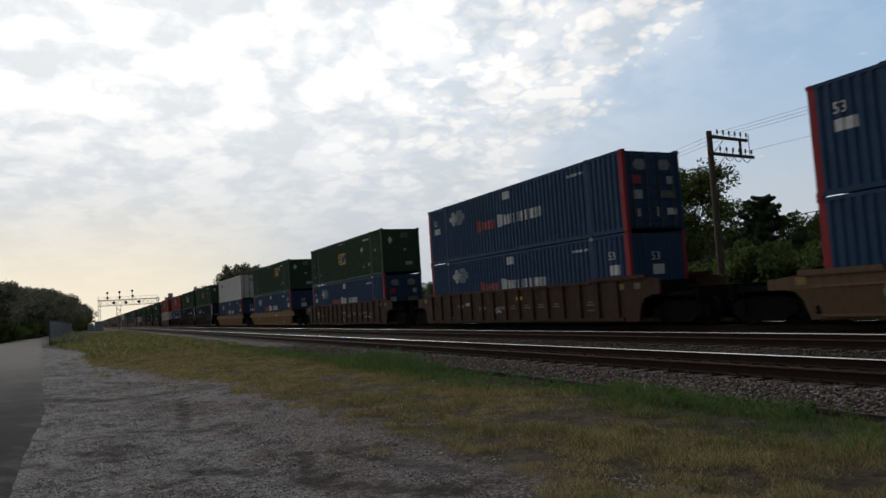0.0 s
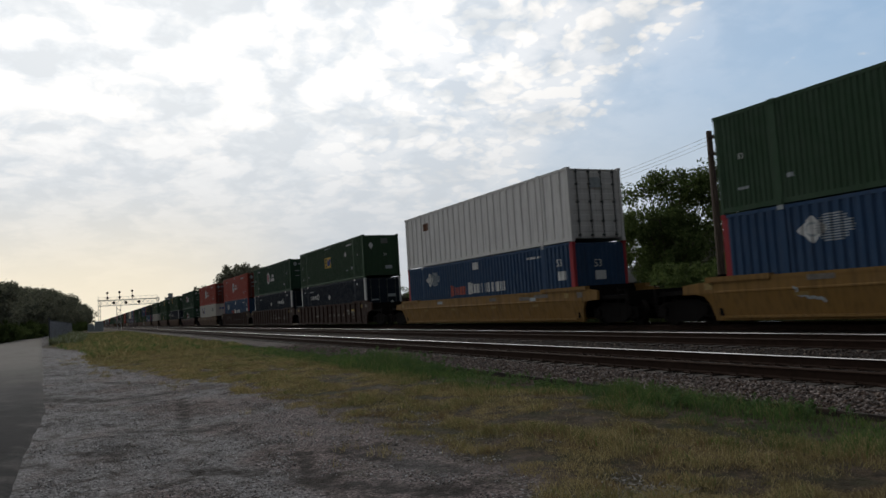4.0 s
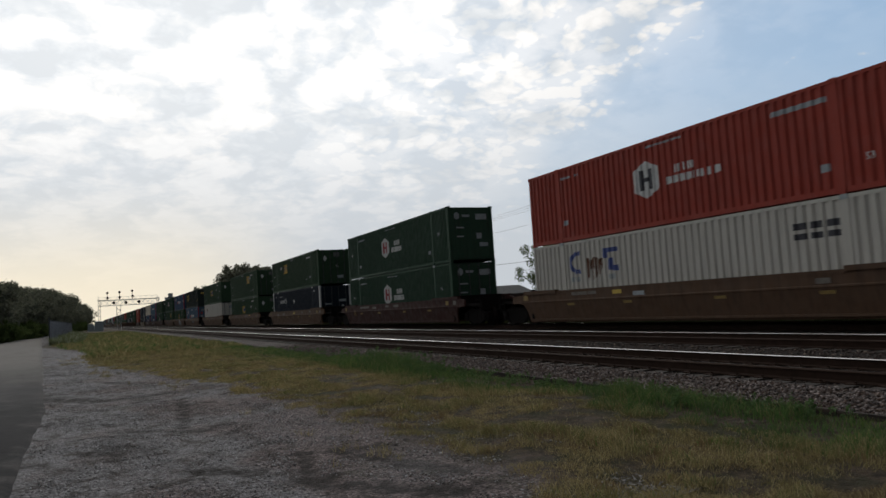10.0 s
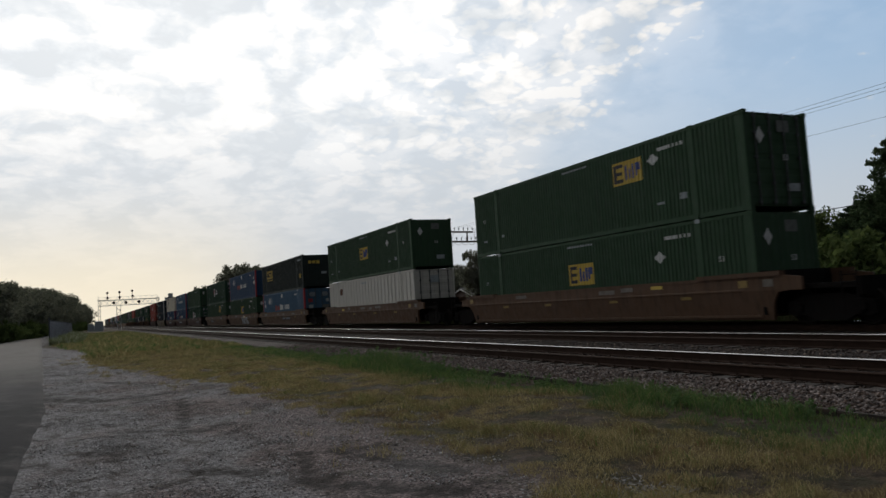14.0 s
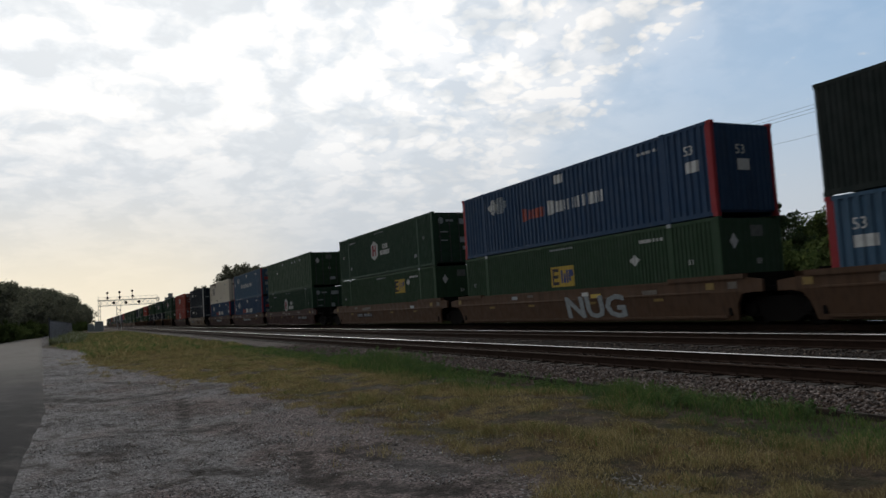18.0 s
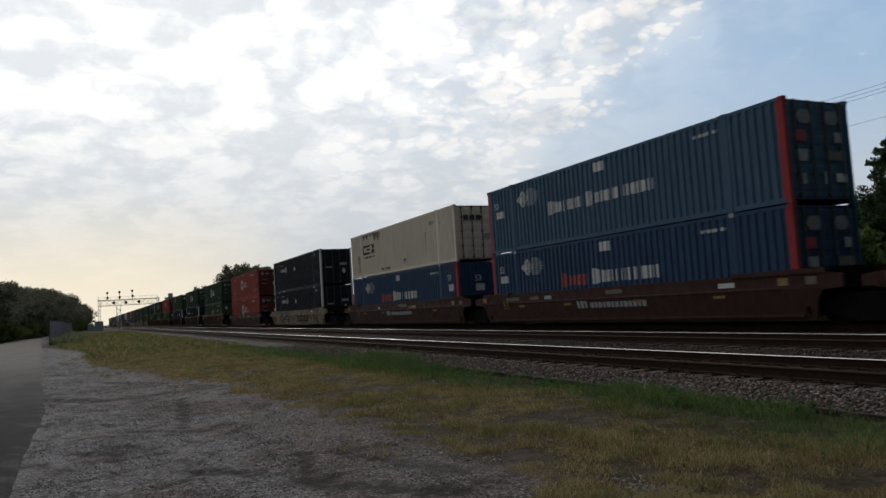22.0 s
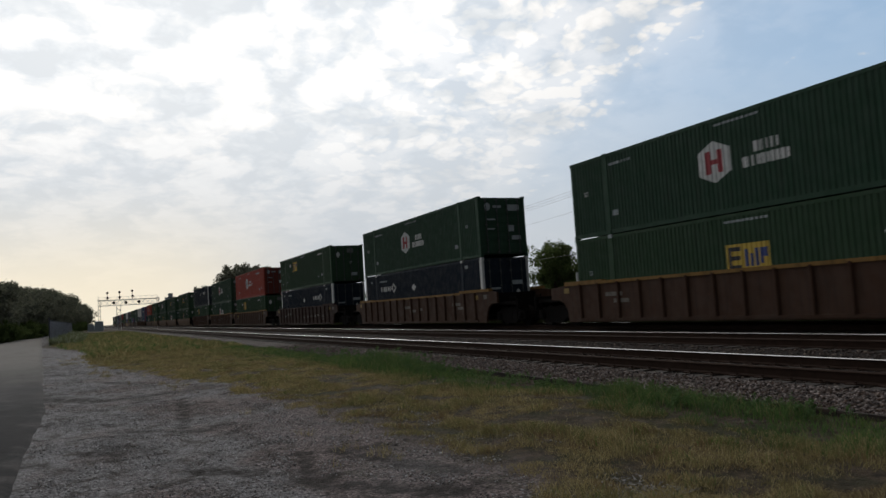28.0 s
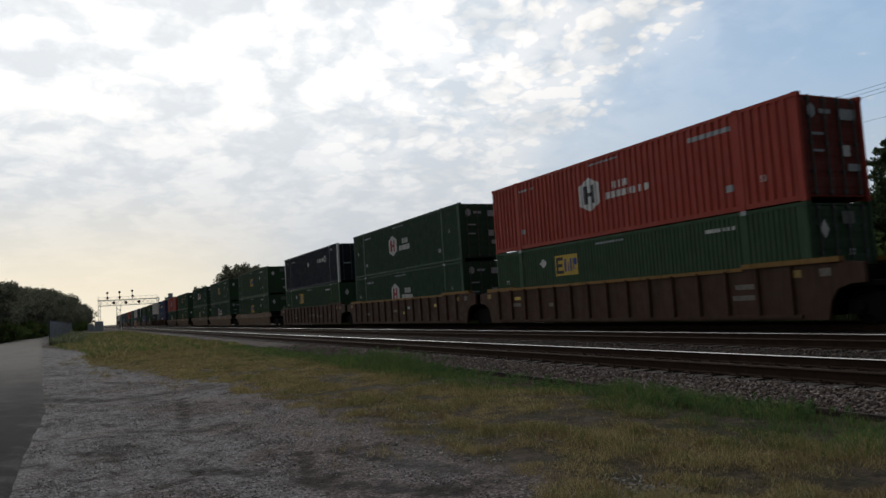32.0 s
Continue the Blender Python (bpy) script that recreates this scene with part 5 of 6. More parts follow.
def scatter_stones():
    rng = np.random.default_rng(5)
    def zone(n, x0, x1, y0, y1, lift):
        x = rng.uniform(x0, x1, n)
        y = y0 + (y1 - y0) * rng.uniform(0, 1, n) ** 1.5
        z = np.array([bed_height(a) for a in x]) + rng.uniform(-0.015, lift, n)
        return np.stack([x, y, z], 1)
    pts = np.concatenate([zone(24000, 7.68, 9.1, 3.0, 34, 0.025)])
    dark_zone = np.concatenate([zone(12000, 9.3, 11.7, 4, 32, 0.016), zone(9000, 11.5, 13.2, 5, 34, 0.03), zone(3500, 15.4, 17.0, 8, 34, 0.02)])
    tagged(new("oily_stones", stones_mesh("oily_stones", dark_zone, 0.030, STONE_DARK_BROWN, rng)), "dark brown ballast stones between the rails", "stones", kind="stuff")
    tagged(new("ballast_stones", stones_mesh("ballast_stones", pts, 0.030, STONE, rng)), "crushed grey and brown ballast stones", "stones", kind="stuff")
    n = 120000
    y = 4.5 + 30 * rng.uniform(0, 1, n) ** 2.0
    x = rng.uniform(-1.5, 4.6, n)
    keep = (x > np.array([road_line(b) + 0.1 for b in y])) & (x < np.array([verge_edge(b) + 0.8 for b in y]))
    x, y = x[keep], y[keep]
    patch = np.array([noise.noise((a * 0.6, b * 0.6, 7)) for a, b in zip(x, y)])
    fine = np.array([noise.noise((a * 2.3, b * 1.3, 17)) for a, b in zip(x, y)])
    k2 = rng.uniform(-0.5, 0.6, len(x)) < 0.9 * patch + 0.9 * fine - 0.12 - 1.2 * np.clip( np.array([rut_depth(a, b) for a, b in zip(x, y)]), 0, 1)
    x, y = x[k2], y[k2]
    z = np.array([ground_height(a, b) for a, b in zip(x, y)]) + 0.003
    size = 0.0088 * (1 + 1.4 * rng.uniform(0, 1, (len(x), 1, 1)) ** 4)
    tagged(new("yard_gravel", stones_mesh("yard_gravel", np.stack([x, y, z], 1), size, GRIT, rng, 0.5)), "loose grey gravel strewn over the yard", "gravel", kind="stuff")


scatter_stones()


def grass_material(name, a, b, c, d, tip):
    """Blades from a to b, in places c, in smaller patches d, some with the colour of tip."""
    def build(n, co):
        isl = (n.add("ShaderNodeNewGeometry"), "Random Per Island")
        col = n.mix(isl, rgb(*a), rgb(*b))
        col = n.mix(n.ramp(n.noise(co, 0.6, 5, 0.6), 0.42, 0.60, 0.0, 0.85), col, rgb(*c))
        col = n.mix(n.ramp(n.noise(n.scaled(co, (1, 1, 0.2), (3, 7, 0)), 1.8, 5, 0.65), 0.50, 0.64, 0.0, 0.8), col, rgb(*d))
        pick = n.ramp(n.math("FRACT", n.math("MULTIPLY", isl, 5.7)), 0.78, 0.86)
        return n.mix(pick, col, rgb(*tip))
    return surface(name, build, rough=0.85, spec=0.12, through_light=0.4)


GRASS_GREEN = grass_material("green_grass", (0.046, 0.092, 0.034), (0.12, 0.205, 0.072), (0.070, 0.118, 0.052), (0.145, 0.22, 0.07), (0.22, 0.21, 0.11))
WEEDS = grass_material("dark_weeds", (0.022, 0.032, 0.016), (0.045, 0.055, 0.028), (0.03, 0.036, 0.018), (0.04, 0.05, 0.02), (0.05, 0.045, 0.03))
WEEDS_PALE = grass_material("pale_weeds", (0.07, 0.105, 0.05), (0.17, 0.21, 0.12), (0.13, 0.14, 0.08), (0.20, 0.22, 0.15), (0.42, 0.42, 0.38))
GRASS_DRY = grass_material("dry_grass", (0.165, 0.132, 0.068), (0.41, 0.335, 0.185), (0.165, 0.155, 0.068), (0.16, 0.104, 0.060), (0.50, 0.425, 0.27))
STALKS = plain("dry_stalks", (0.42, 0.37, 0.27), 0.8)
# ground left bare within the grass: middle, half sizes
BARE = ((5.45, 8.0, 0.55, 1.5), (5.05, 11.9, 0.3, 1.2), (6.2, 10.6, 0.35, 0.9), (4.5, 7.2, 0.22, 0.6), (6.6, 6.1, 0.35, 0.5), (5.0, 15.2, 0.4, 1.1), (4.6, 20.5, 0.4, 1.6))


def blades(x, y, z, height, width, rng, lean=0.45):
    n = len(x)
    a = rng.uniform(0, 2 * np.pi, n)
    w = np.stack([np.cos(a), np.sin(a), np.zeros(n)], 1) * (width * rng.uniform(0.6, 1.3, n))[:, None]
    h = height * rng.uniform(0.5, 1.25, n)
    b = rng.uniform(0, 2 * np.pi, n)
    bend = np.stack([np.cos(b), np.sin(b), np.zeros(n)], 1) * (h * lean * rng.uniform(0.1, 1.2, n))[:, None]
    base = np.stack([x, y, z], 1)
    up = np.zeros((n, 3))
    up[:, 2] = h
    mid = base + up * 0.55 + bend * 0.35
    tip = base + up + bend
    v = np.stack([base - w, base + w, mid + w * 0.75, mid - w * 0.75, tip + w * 0.12, tip - w * 0.12], 1).reshape(-1, 3)
    i = (np.arange(n) * 6)[:, None]
    f = np.concatenate([np.array([[0, 1, 2, 3]]) + i, np.array([[3, 2, 4, 5]]) + i])
    return v, f


def scatter_grass():
    rng = np.random.default_rng(11)
    def place(n, y0, y1, power, pick):
        y = y0 + (y1 - y0) * rng.uniform(0, 1, n) ** power
        e = np.array([verge_edge(b) for b in y])
        x = (e - 1.6) + (7.72 - e + 1.6) * rng.uniform(0, 1, n)
        nz = np.array([0.8 * noise.noise((a * 0.9, b * 0.7, 2)) + 1.0 * noise.noise((a * 2.6, b * 2.2, 5)) for a, b in zip(x, y)])
        keep = pick(x, y, e, nz, rng.uniform(0, 1, n))
        x, y = x[keep], y[keep]
        z = np.array([ground_height(a, b) if a < 7.5 else 0.0 for a, b in zip(x, y)])
        return x, y, z, nz[keep]
    def barren(x, y):
        out = np.zeros(len(x))
        for cx, cy, rx, ry in BARE:
            out = np.maximum(out, 1.0 - ((x - cx) / rx) ** 2 - ((y - cy) / ry) ** 2)
        return out
    # green strip along the ballast
    def green(x, y, e, nz, r):
        strip = np.where(y < 24, 6.25 + 0.3 * np.sin(y * 0.8) + 0.2 * np.sin(y * 2.1), 5.3) - 0.55 * nz
        tuft = (np.abs(x - 6.9) < 0.9) & (np.abs(y - 18.0) < 2.8)
        inside = (x > strip) & (x < 7.66)
        thin = (x > 7.35) & ((y < 5.4) | ((y > 9.9) & (y < 14.0) & (nz < 0.0)))
        stray = (x > e - 0.1) & (nz > 0.30) & (r < 0.30)
        lush = (x > 6.75) & (x < 7.6) & (((y > 5.7) & (y < 9.6) & (r < 0.8)) | ((y > 4.0) & (y < 16.5) & (nz > -0.25) & (r < 0.6)))
        return (inside & ~thin & (1.1 * nz + 0.72 - 0.8 * barren(x, y) > r)) | lush | (tuft & (r < 0.85)) | stray
    x, y, z, nz = place(190000, 3.0, 46, 1.35, green)
    tuft = np.exp(-((x - 6.9) / 0.8) ** 2 - ((y - 18.0) / 2.2) ** 2)
    hgt = 0.085 + 0.11 * np.clip(nz, -0.4, 0.9) + 0.26 * tuft + 0.11 * ((x > 6.8) & (y > 5.9) & (y < 9.4))
    hgt = hgt * np.where((x > 6.5) & (((y > 9.9) & (y < 14.0)) | (y < 5.4)), 0.65, 1.0) * np.where(x < 6.1, 0.6, 1.0)
    v, f = blades(x, y, z, hgt, 0.0030 + 0.00016 * y, rng, 0.85)
    tagged(new("green_grass", from_arrays("green_grass", v, f, GRASS_GREEN)), "rank green grass along the edge of the ballast", "grass", kind="stuff")
    # dry grass between it and the yard
    def dry(x, y, e, nz, r):
        inner = np.clip((x - e + 0.35 + 0.5 * nz) / 0.5, 0.0, 1.0)
        core = (x < 6.6 + 0.3 * np.sin(y * 0.8) + 0.4 * nz) & ((1.6 * nz + 1.02) * inner - 0.85 * np.clip(barren(x, y) + 0.5 * nz, 0, 1) > r)
        tufts = (x > e - 1.5) & (x < e + 0.3) & (nz > 0.50 + 0.2 * (y < 16)) & (r < 0.22)
        return core | tufts
    x, y, z, nz = place(470000, 2.8, 46, 1.5, dry)
    hgt = np.clip(0.046 + 0.080 * nz, 0.015, 0.13)
    v, f = blades(x, y, z, hgt, 0.0015 + 0.00014 * y, rng, 1.4)
    tagged(new("dry_grass", from_arrays("dry_grass", v, f, GRASS_DRY)), "dry yellowish grass between the yard and the track", "grass", kind="stuff")
    # pale seed stalks that stand above it
    n = 34
    y = 4.5 + 16 * rng.uniform(0, 1, n) ** 1.3
    x = 4.3 + 2.9 * rng.uniform(0, 1, n)
    v, f = blades(x, y, np.array([ground_height(a, b) for a, b in zip(x, y)]), rng.uniform(0.10, 0.22, n), 0.0028, rng, 0.6)
    tagged(new("seed_stalks", from_arrays("seed_stalks", v, f, STALKS)), "pale dry seed stalks standing above the grass", "grass", kind="stuff")
    # the far verge
    def far(x, y, e, nz, r):
        return (x > e - 0.5 * nz + 0.1) & (x < 7.6) & (nz + 0.8 > r)
    x, y, z, nz = place(70000, 40, 170, 1.5, far)
    k = len(x)
    for name, mat, sel, label in (("far_green_grass", GRASS_GREEN, (nz + rng.uniform(-0.5, 0.5, k)) > 0.35, "green grass far along the verge"), ("far_dry_grass", GRASS_DRY, None, "yellow grass far along the verge")):
        if sel is None:
            sel = ~chosen
        chosen = sel
        vv, ff = blades(x[sel], y[sel], z[sel], 0.17 + 0.12 * nz[sel], 0.012 + 0.0002 * y[sel], rng, 0.7)
        tagged(new(name, from_arrays(name, vv, ff, mat)), label, "grass", kind="stuff")

    # weeds at the foot of the fence
    n = 9000
    y = 79.5 + 60 * rng.uniform(0, 1, n) ** 1.3
    x = -2.95 + rng.uniform(0, 1, n) ** 1.4 * 2.6 + 0.01 * (y - 80)
    clump = np.array([noise.noise((a * 0.9, b * 0.35, 8)) for a, b in zip(x, y)])
    keep = clump > -0.12
    x, y, clump = x[keep], y[keep], clump[keep]
    v, f = blades(x, y, np.zeros(len(x)), 0.45 + 0.9 * np.clip(clump, 0, 1), 0.035, rng, 0.8)
    tagged(new("fence_weeds", from_arrays("fence_weeds", v, f, WEEDS_PALE)), "pale green weeds in clumps along the fence", "weeds", kind="stuff")

    # weeds on the far side of the tracks
    n = 16000
    y = 4 + 75 * rng.uniform(0, 1, n) ** 1.2
    x = rng.uniform(21.6, 25.5, n)
    v, f = blades(x, y, np.zeros(n), rng.uniform(0.5, 1.0, n), 0.03, rng, 0.5)
    tagged(new("tall_weeds", from_arrays("tall_weeds", v, f, WEEDS)), "tall dark weeds on the far side of the tracks", "weeds", kind="stuff")


scatter_grass()

# ---- trees ----
BARK = surface("bark", lambda n, co: n.mix(n.ramp(n.noise(n.scaled(co, (6, 6, 1)), 2.0, 5), 0.3, 0.7), rgb(0.035, 0.028, 0.022), rgb(0.11, 0.09, 0.07)), rough=0.95, bump=lambda n, co: (n.noise(n.scaled(co, (8, 8, 1)), 3.0, 4), 0.03))


def leaf_material(name, dark, light):
    def build(n, co):
        isl = (n.add("ShaderNodeNewGeometry"), "Random Per Island")
        return n.mix(isl, rgb(*dark), rgb(*light))
    return surface(name, build, rough=0.95, spec=0.05, through_light=0.4)


LEAF = leaf_material("broad_leaves", (0.056, 0.085, 0.033), (0.12, 0.155, 0.062))
# Leaves of the wood and far trees: distance haze greyed into the leaf colour.
LEAF_HAZED = leaf_material("hazed_leaves", (0.115, 0.122, 0.105), (0.20, 0.205, 0.17))
NEEDLE = leaf_material("needles", (0.045, 0.072, 0.042), (0.085, 0.118, 0.064))


def leaf_mesh(name, centres, per, spread, size, material, rng, droop=0.0):
    c = np.repeat(np.asarray(centres, float), per, 0)
    n = len(c)
    d = rng.normal(0, 1, (n, 3))
    d /= np.linalg.norm(d, axis=1)[:, None]
    p = c[:, :3] + d * (c[:, 3:4] * rng.uniform(0.15, 1.0, (n, 1)) ** 0.6) * spread
    u = rng.normal(0, 1, (n, 3))
    u[:, 2] -= droop
    u /= np.linalg.norm(u, axis=1)[:, None]
    w = np.cross(u, rng.normal(0, 1, (n, 3)))
    w /= np.linalg.norm(w, axis=1)[:, None]
    s = size * rng.uniform(0.6, 1.4, (n, 1))
    v = np.stack([p - u * s, p + w * s * 0.55, p + u * s, p - w * s * 0.55], 1).reshape(-1, 3)
    f = np.arange(n * 4).reshape(n, 4)
    return from_arrays(name, v, f, material)


def broad_tree(seed, height, radius, leaves, material, size=0.13):
    """Trunk, limbs and clumps of leaves, with an uneven outline."""
    rng = np.random.default_rng(seed)
    wood = MB()
    fork = height * 0.33
    wood.tube((0, 0, -0.2), (0.1, 0, fork), 0.045 * height * 0.55, 0.03 * height * 0.6, 10)
    centres = []
    for i in range(11):
        a = i * 2.4 + rng.uniform(-0.4, 0.4)
        up = rng.uniform(0.35, 1.0)
        r = radius * math.sqrt(max(0.05, 1 - (up - 0.55) ** 2 * 3.2)) * rng.uniform(0.45, 0.85)
        tip = Vector((math.cos(a) * r, math.sin(a) * r, fork + (height - fork) * up * 0.9))
        mid = Vector((tip.x * 0.45, tip.y * 0.45, fork + (tip.z - fork) * 0.45))
        wood.tube((0.1, 0, fork * rng.uniform(0.75, 1.0)), mid, 0.011 * height, 0.008 * height, 6)
        wood.tube(mid, tip, 0.008 * height, 0.003 * height, 6)
        for k in range(7):
            q = tip + Vector(rng.normal(0, 1, 3)) * radius * 0.26
            centres.append((q.x, q.y, min(q.z, height * rng.uniform(0.94, 1.0)), radius * rng.uniform(0.14, 0.30)))
            if k < 3:
                q2 = mid + Vector(rng.normal(0, 1, 3)) * radius * 0.24
                centres.append((q2.x, q2.y, q2.z, radius * rng.uniform(0.12, 0.26)))
                wood.tube(tip, (q.x, q.y, q.z), 0.003 * height, 0.001 * height, 5)
    per = max(8, leaves // len(centres))
    return wood.mesh("trunk", BARK), leaf_mesh("crown", centres, per, 1.0, size, material, rng)


def conifer_tree(seed, height, radius, leaves, size=0.16):
    rng = np.random.default_rng(seed)
    wood = MB().tube((0, 0, -0.2), (0, 0, height * 0.97), 0.02 * height, 0.004 * height, 8)
    centres = []
    z = height * 0.10
    while z < height * 0.985:
        f = 1 - z / height
        r = radius * (f ** 0.62) * rng.uniform(0.82, 1.10) + 0.16
        count = max(4, int(15 * f + 4))
        for k in range(count):
            a = rng.uniform(0, 2 * math.pi)
            rr = r * rng.uniform(0.55, 1.15)
            tip = (math.cos(a) * rr, math.sin(a) * rr, z + rr * 0.34)
            wood.tube((0, 0, z), tip, 0.02, 0.006, 4)
            for s in (0.25, 0.45, 0.62, 0.78, 0.9, 1.0):
                centres.append((tip[0] * s, tip[1] * s, z + (tip[2] - z) * s, 0.10 + 0.13 * r * (1.25 - s)))
        z += height * 0.028
    per = max(5, leaves // len(centres))
    return wood.mesh("trunk", BARK), leaf_mesh("crown", centres, per, 1.0, size, NEEDLE, rng, droop=0.5)


def shrub(seed, height, radius, leaves, material, size=0.11):
    rng = np.random.default_rng(seed)
    wood = MB()
    centres = []
    for i in range(9):
        a, r = rng.uniform(0, 6.28), radius * rng.uniform(0.1, 0.8)
        top = (math.cos(a) * r, math.sin(a) * r, height * rng.uniform(0.5, 0.95))
        wood.tube((0.1 * math.cos(a), 0.1 * math.sin(a), -0.1), top, 0.04, 0.012, 5)
        for k in range(5):
            q = np.array(top) * rng.uniform(0.35, 1.0) + rng.normal(0, 0.16 * radius, 3)
            centres.append((q[0], q[1], max(0.2, q[2]), radius * rng.uniform(0.18, 0.34)))
    return wood.mesh("trunk", BARK), leaf_mesh("crown", centres, max(8, leaves // len(centres)), 1.0, size, material, rng)


def broadleaf_weeds():
    """Leafy weeds in clumps along the boards and in the tall tuft beside the track."""
    rng = np.random.default_rng(23)
    centres = []
    for cx, cy, sx, sy, count, high in ((6.95, 18.0, 0.45, 1.5, 90, 0.42), (7.15, 7.6, 0.22, 1.3, 44, 0.22), (7.2, 12.2, 0.22, 2.2, 50, 0.16), (7.0, 15.4, 0.3, 1.0, 45, 0.20), (6.9, 24.0, 0.5, 3.0, 60, 0.26)):
        for k in range(count):
            x, y = cx + rng.normal(0, sx), cy + rng.normal(0, sy)
            if x < 7.6:
                for q in range(3):
                    centres.append((x + rng.normal(0, 0.03), y + rng.normal(0, 0.03), ground_height(x, y) + high * rng.uniform(0.15, 1.0), 0.05))
    return leaf_mesh("broadleaf_weeds", centres, 12, 1.0, 0.020, WEED_LEAF, rng)


WEED_LEAF = leaf_material("weed_leaves", (0.05, 0.092, 0.040), (0.12, 0.185, 0.085))
tagged(new("broadleaf_weeds", broadleaf_weeds()), "leafy green weeds in clumps along the boards", "weeds", kind="stuff")

MODELS = {
    "tall": broad_tree(1, 10.6, 4.4, 26000, LEAF, 0.12),
    "round": broad_tree(2, 8.0, 3.6, 14000, LEAF, 0.13),
    "dark": broad_tree(3, 9.0, 4.6, 11000, LEAF_HAZED, 0.22),
    "dark_b": broad_tree(8, 9.0, 4.2, 10000, LEAF_HAZED, 0.22),
    "spruce": conifer_tree(4, 7.0, 3.5, 52000, 0.085),
    "spruce_b": conifer_tree(5, 8.4, 2.8, 46000, 0.08),
    "shrub": shrub(6, 3.4, 2.2, 6000, LEAF, 0.11),
    "shrub_b": shrub(7, 3.0, 2.4, 6000, LEAF, 0.12),
}


def tree(model, x, y, height, turn, label, category="tree", group="", wide=1.0, z=0.0):
    wood, leaves = MODELS[model]
    base = {"tall": 10.6, "round": 8.0, "dark": 9.0, "dark_b": 9.0, "spruce": 7.0, "spruce_b": 8.4, "shrub": 3.4, "shrub_b": 3.0}[model]
    s = height / base
    t = thing("shrub" if model.startswith("shrub") else "conifer" if model.startswith("spruce") else "tree", pose(x, y, z, rz=turn), label, category, group)
    for name, me in (("trunk", wood), ("crown", leaves)):
        p = part(name, me, BARK, t)
        p.scale = (s * wide, s * wide, s)
    return t


BROAD = "leafy green tree behind the railway"
tree("tall", 41.0, 43.0, 10.3, 20, "tall leafy tree with gaps in its crown behind the railway", wide=1.0)
tree("round", 37.5, 40.5, 7.2, 80, BROAD, wide=0.9)
tree("spruce", 40.0, 34.2, 7.3, 0, "bushy dark conifer with a ragged top")
tree("spruce_b", 36.0, 22.6, 8.6, 40, "tall dark conifer beside the railway")
tree("spruce", 43.5, 29.8, 6.3, 70, "bushy dark conifer among the trees")
tree("round", 45.5, 33.0, 6.2, 10, BROAD)
tree("round", 40.0, 20.5, 7.4, 200, BROAD)
tree("round", 46.0, 25.5, 7.2, 300, BROAD)
tree("round", 50.0, 72.7, 7.7, 150, "small round tree beyond the railway")
tree("round", 53.0, 60.0, 6.4, 60, BROAD)
tree("dark_b", 51.2, 94.5, 8.4, 40, "dark bushy tree beside a house", wide=0.55)
tree("dark", 55.5, 108.0, 7.2, 140, "dark bushy tree beside a house", wide=0.6)
tree("dark", 54.0, 52.0, 6.6, 10, BROAD)
tree("round", 56.0, 80.0, 6.6, 250, BROAD)
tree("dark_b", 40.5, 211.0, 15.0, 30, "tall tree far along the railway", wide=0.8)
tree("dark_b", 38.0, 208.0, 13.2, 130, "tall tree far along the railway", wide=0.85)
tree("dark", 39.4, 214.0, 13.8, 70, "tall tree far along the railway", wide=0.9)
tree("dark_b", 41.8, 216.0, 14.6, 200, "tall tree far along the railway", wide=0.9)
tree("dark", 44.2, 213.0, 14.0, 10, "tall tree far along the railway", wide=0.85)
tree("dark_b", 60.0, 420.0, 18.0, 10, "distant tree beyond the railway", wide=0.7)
rr = random.Random(3)
for i in range(20):
    y = 19 + i * 1.55 + rr.uniform(-0.4, 0.4)
    tree("shrub" if i % 2 else "shrub_b", 31.5 + rr.uniform(-1.0, 2.5) + (y - 19) * 0.12, y, rr.uniform(2.6, 4.0) * (1.0 if i < 13 else 0.5), rr.uniform(0, 360), "dense dark shrub behind the railway", "shrub", "shrubs behind the railway")
for i in range(26):
    y = 16 + i * (6 + i * 0.35)
    tree(("dark", "round", "dark_b")[i % 3], 64 + rr.uniform(-5, 6) + y * 0.05, y, rr.uniform(4.6, 6.6), rr.uniform(0, 360), "distant tree beyond the railway", "tree", "distant trees beyond the railway", wide=1.15)
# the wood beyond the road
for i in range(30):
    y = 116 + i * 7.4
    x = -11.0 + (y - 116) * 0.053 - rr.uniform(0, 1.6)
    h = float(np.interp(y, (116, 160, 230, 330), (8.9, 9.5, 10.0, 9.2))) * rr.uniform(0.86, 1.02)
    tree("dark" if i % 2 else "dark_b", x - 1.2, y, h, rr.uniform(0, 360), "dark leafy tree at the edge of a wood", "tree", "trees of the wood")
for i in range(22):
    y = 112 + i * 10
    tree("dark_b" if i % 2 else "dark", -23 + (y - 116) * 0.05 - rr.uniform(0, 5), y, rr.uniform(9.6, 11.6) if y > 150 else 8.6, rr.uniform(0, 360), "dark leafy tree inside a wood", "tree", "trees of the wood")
for i in range(34):
    y = 108 + i * 6.2
    tree("shrub" if i % 2 else "shrub_b", -10.6 + (y - 116) * 0.052 + rr.uniform(-0.8, 0.5), y, rr.uniform(2.2, 3.6), rr.uniform(0, 360), "dark shrub at the foot of the wood", "shrub", "shrubs at the foot of the wood")

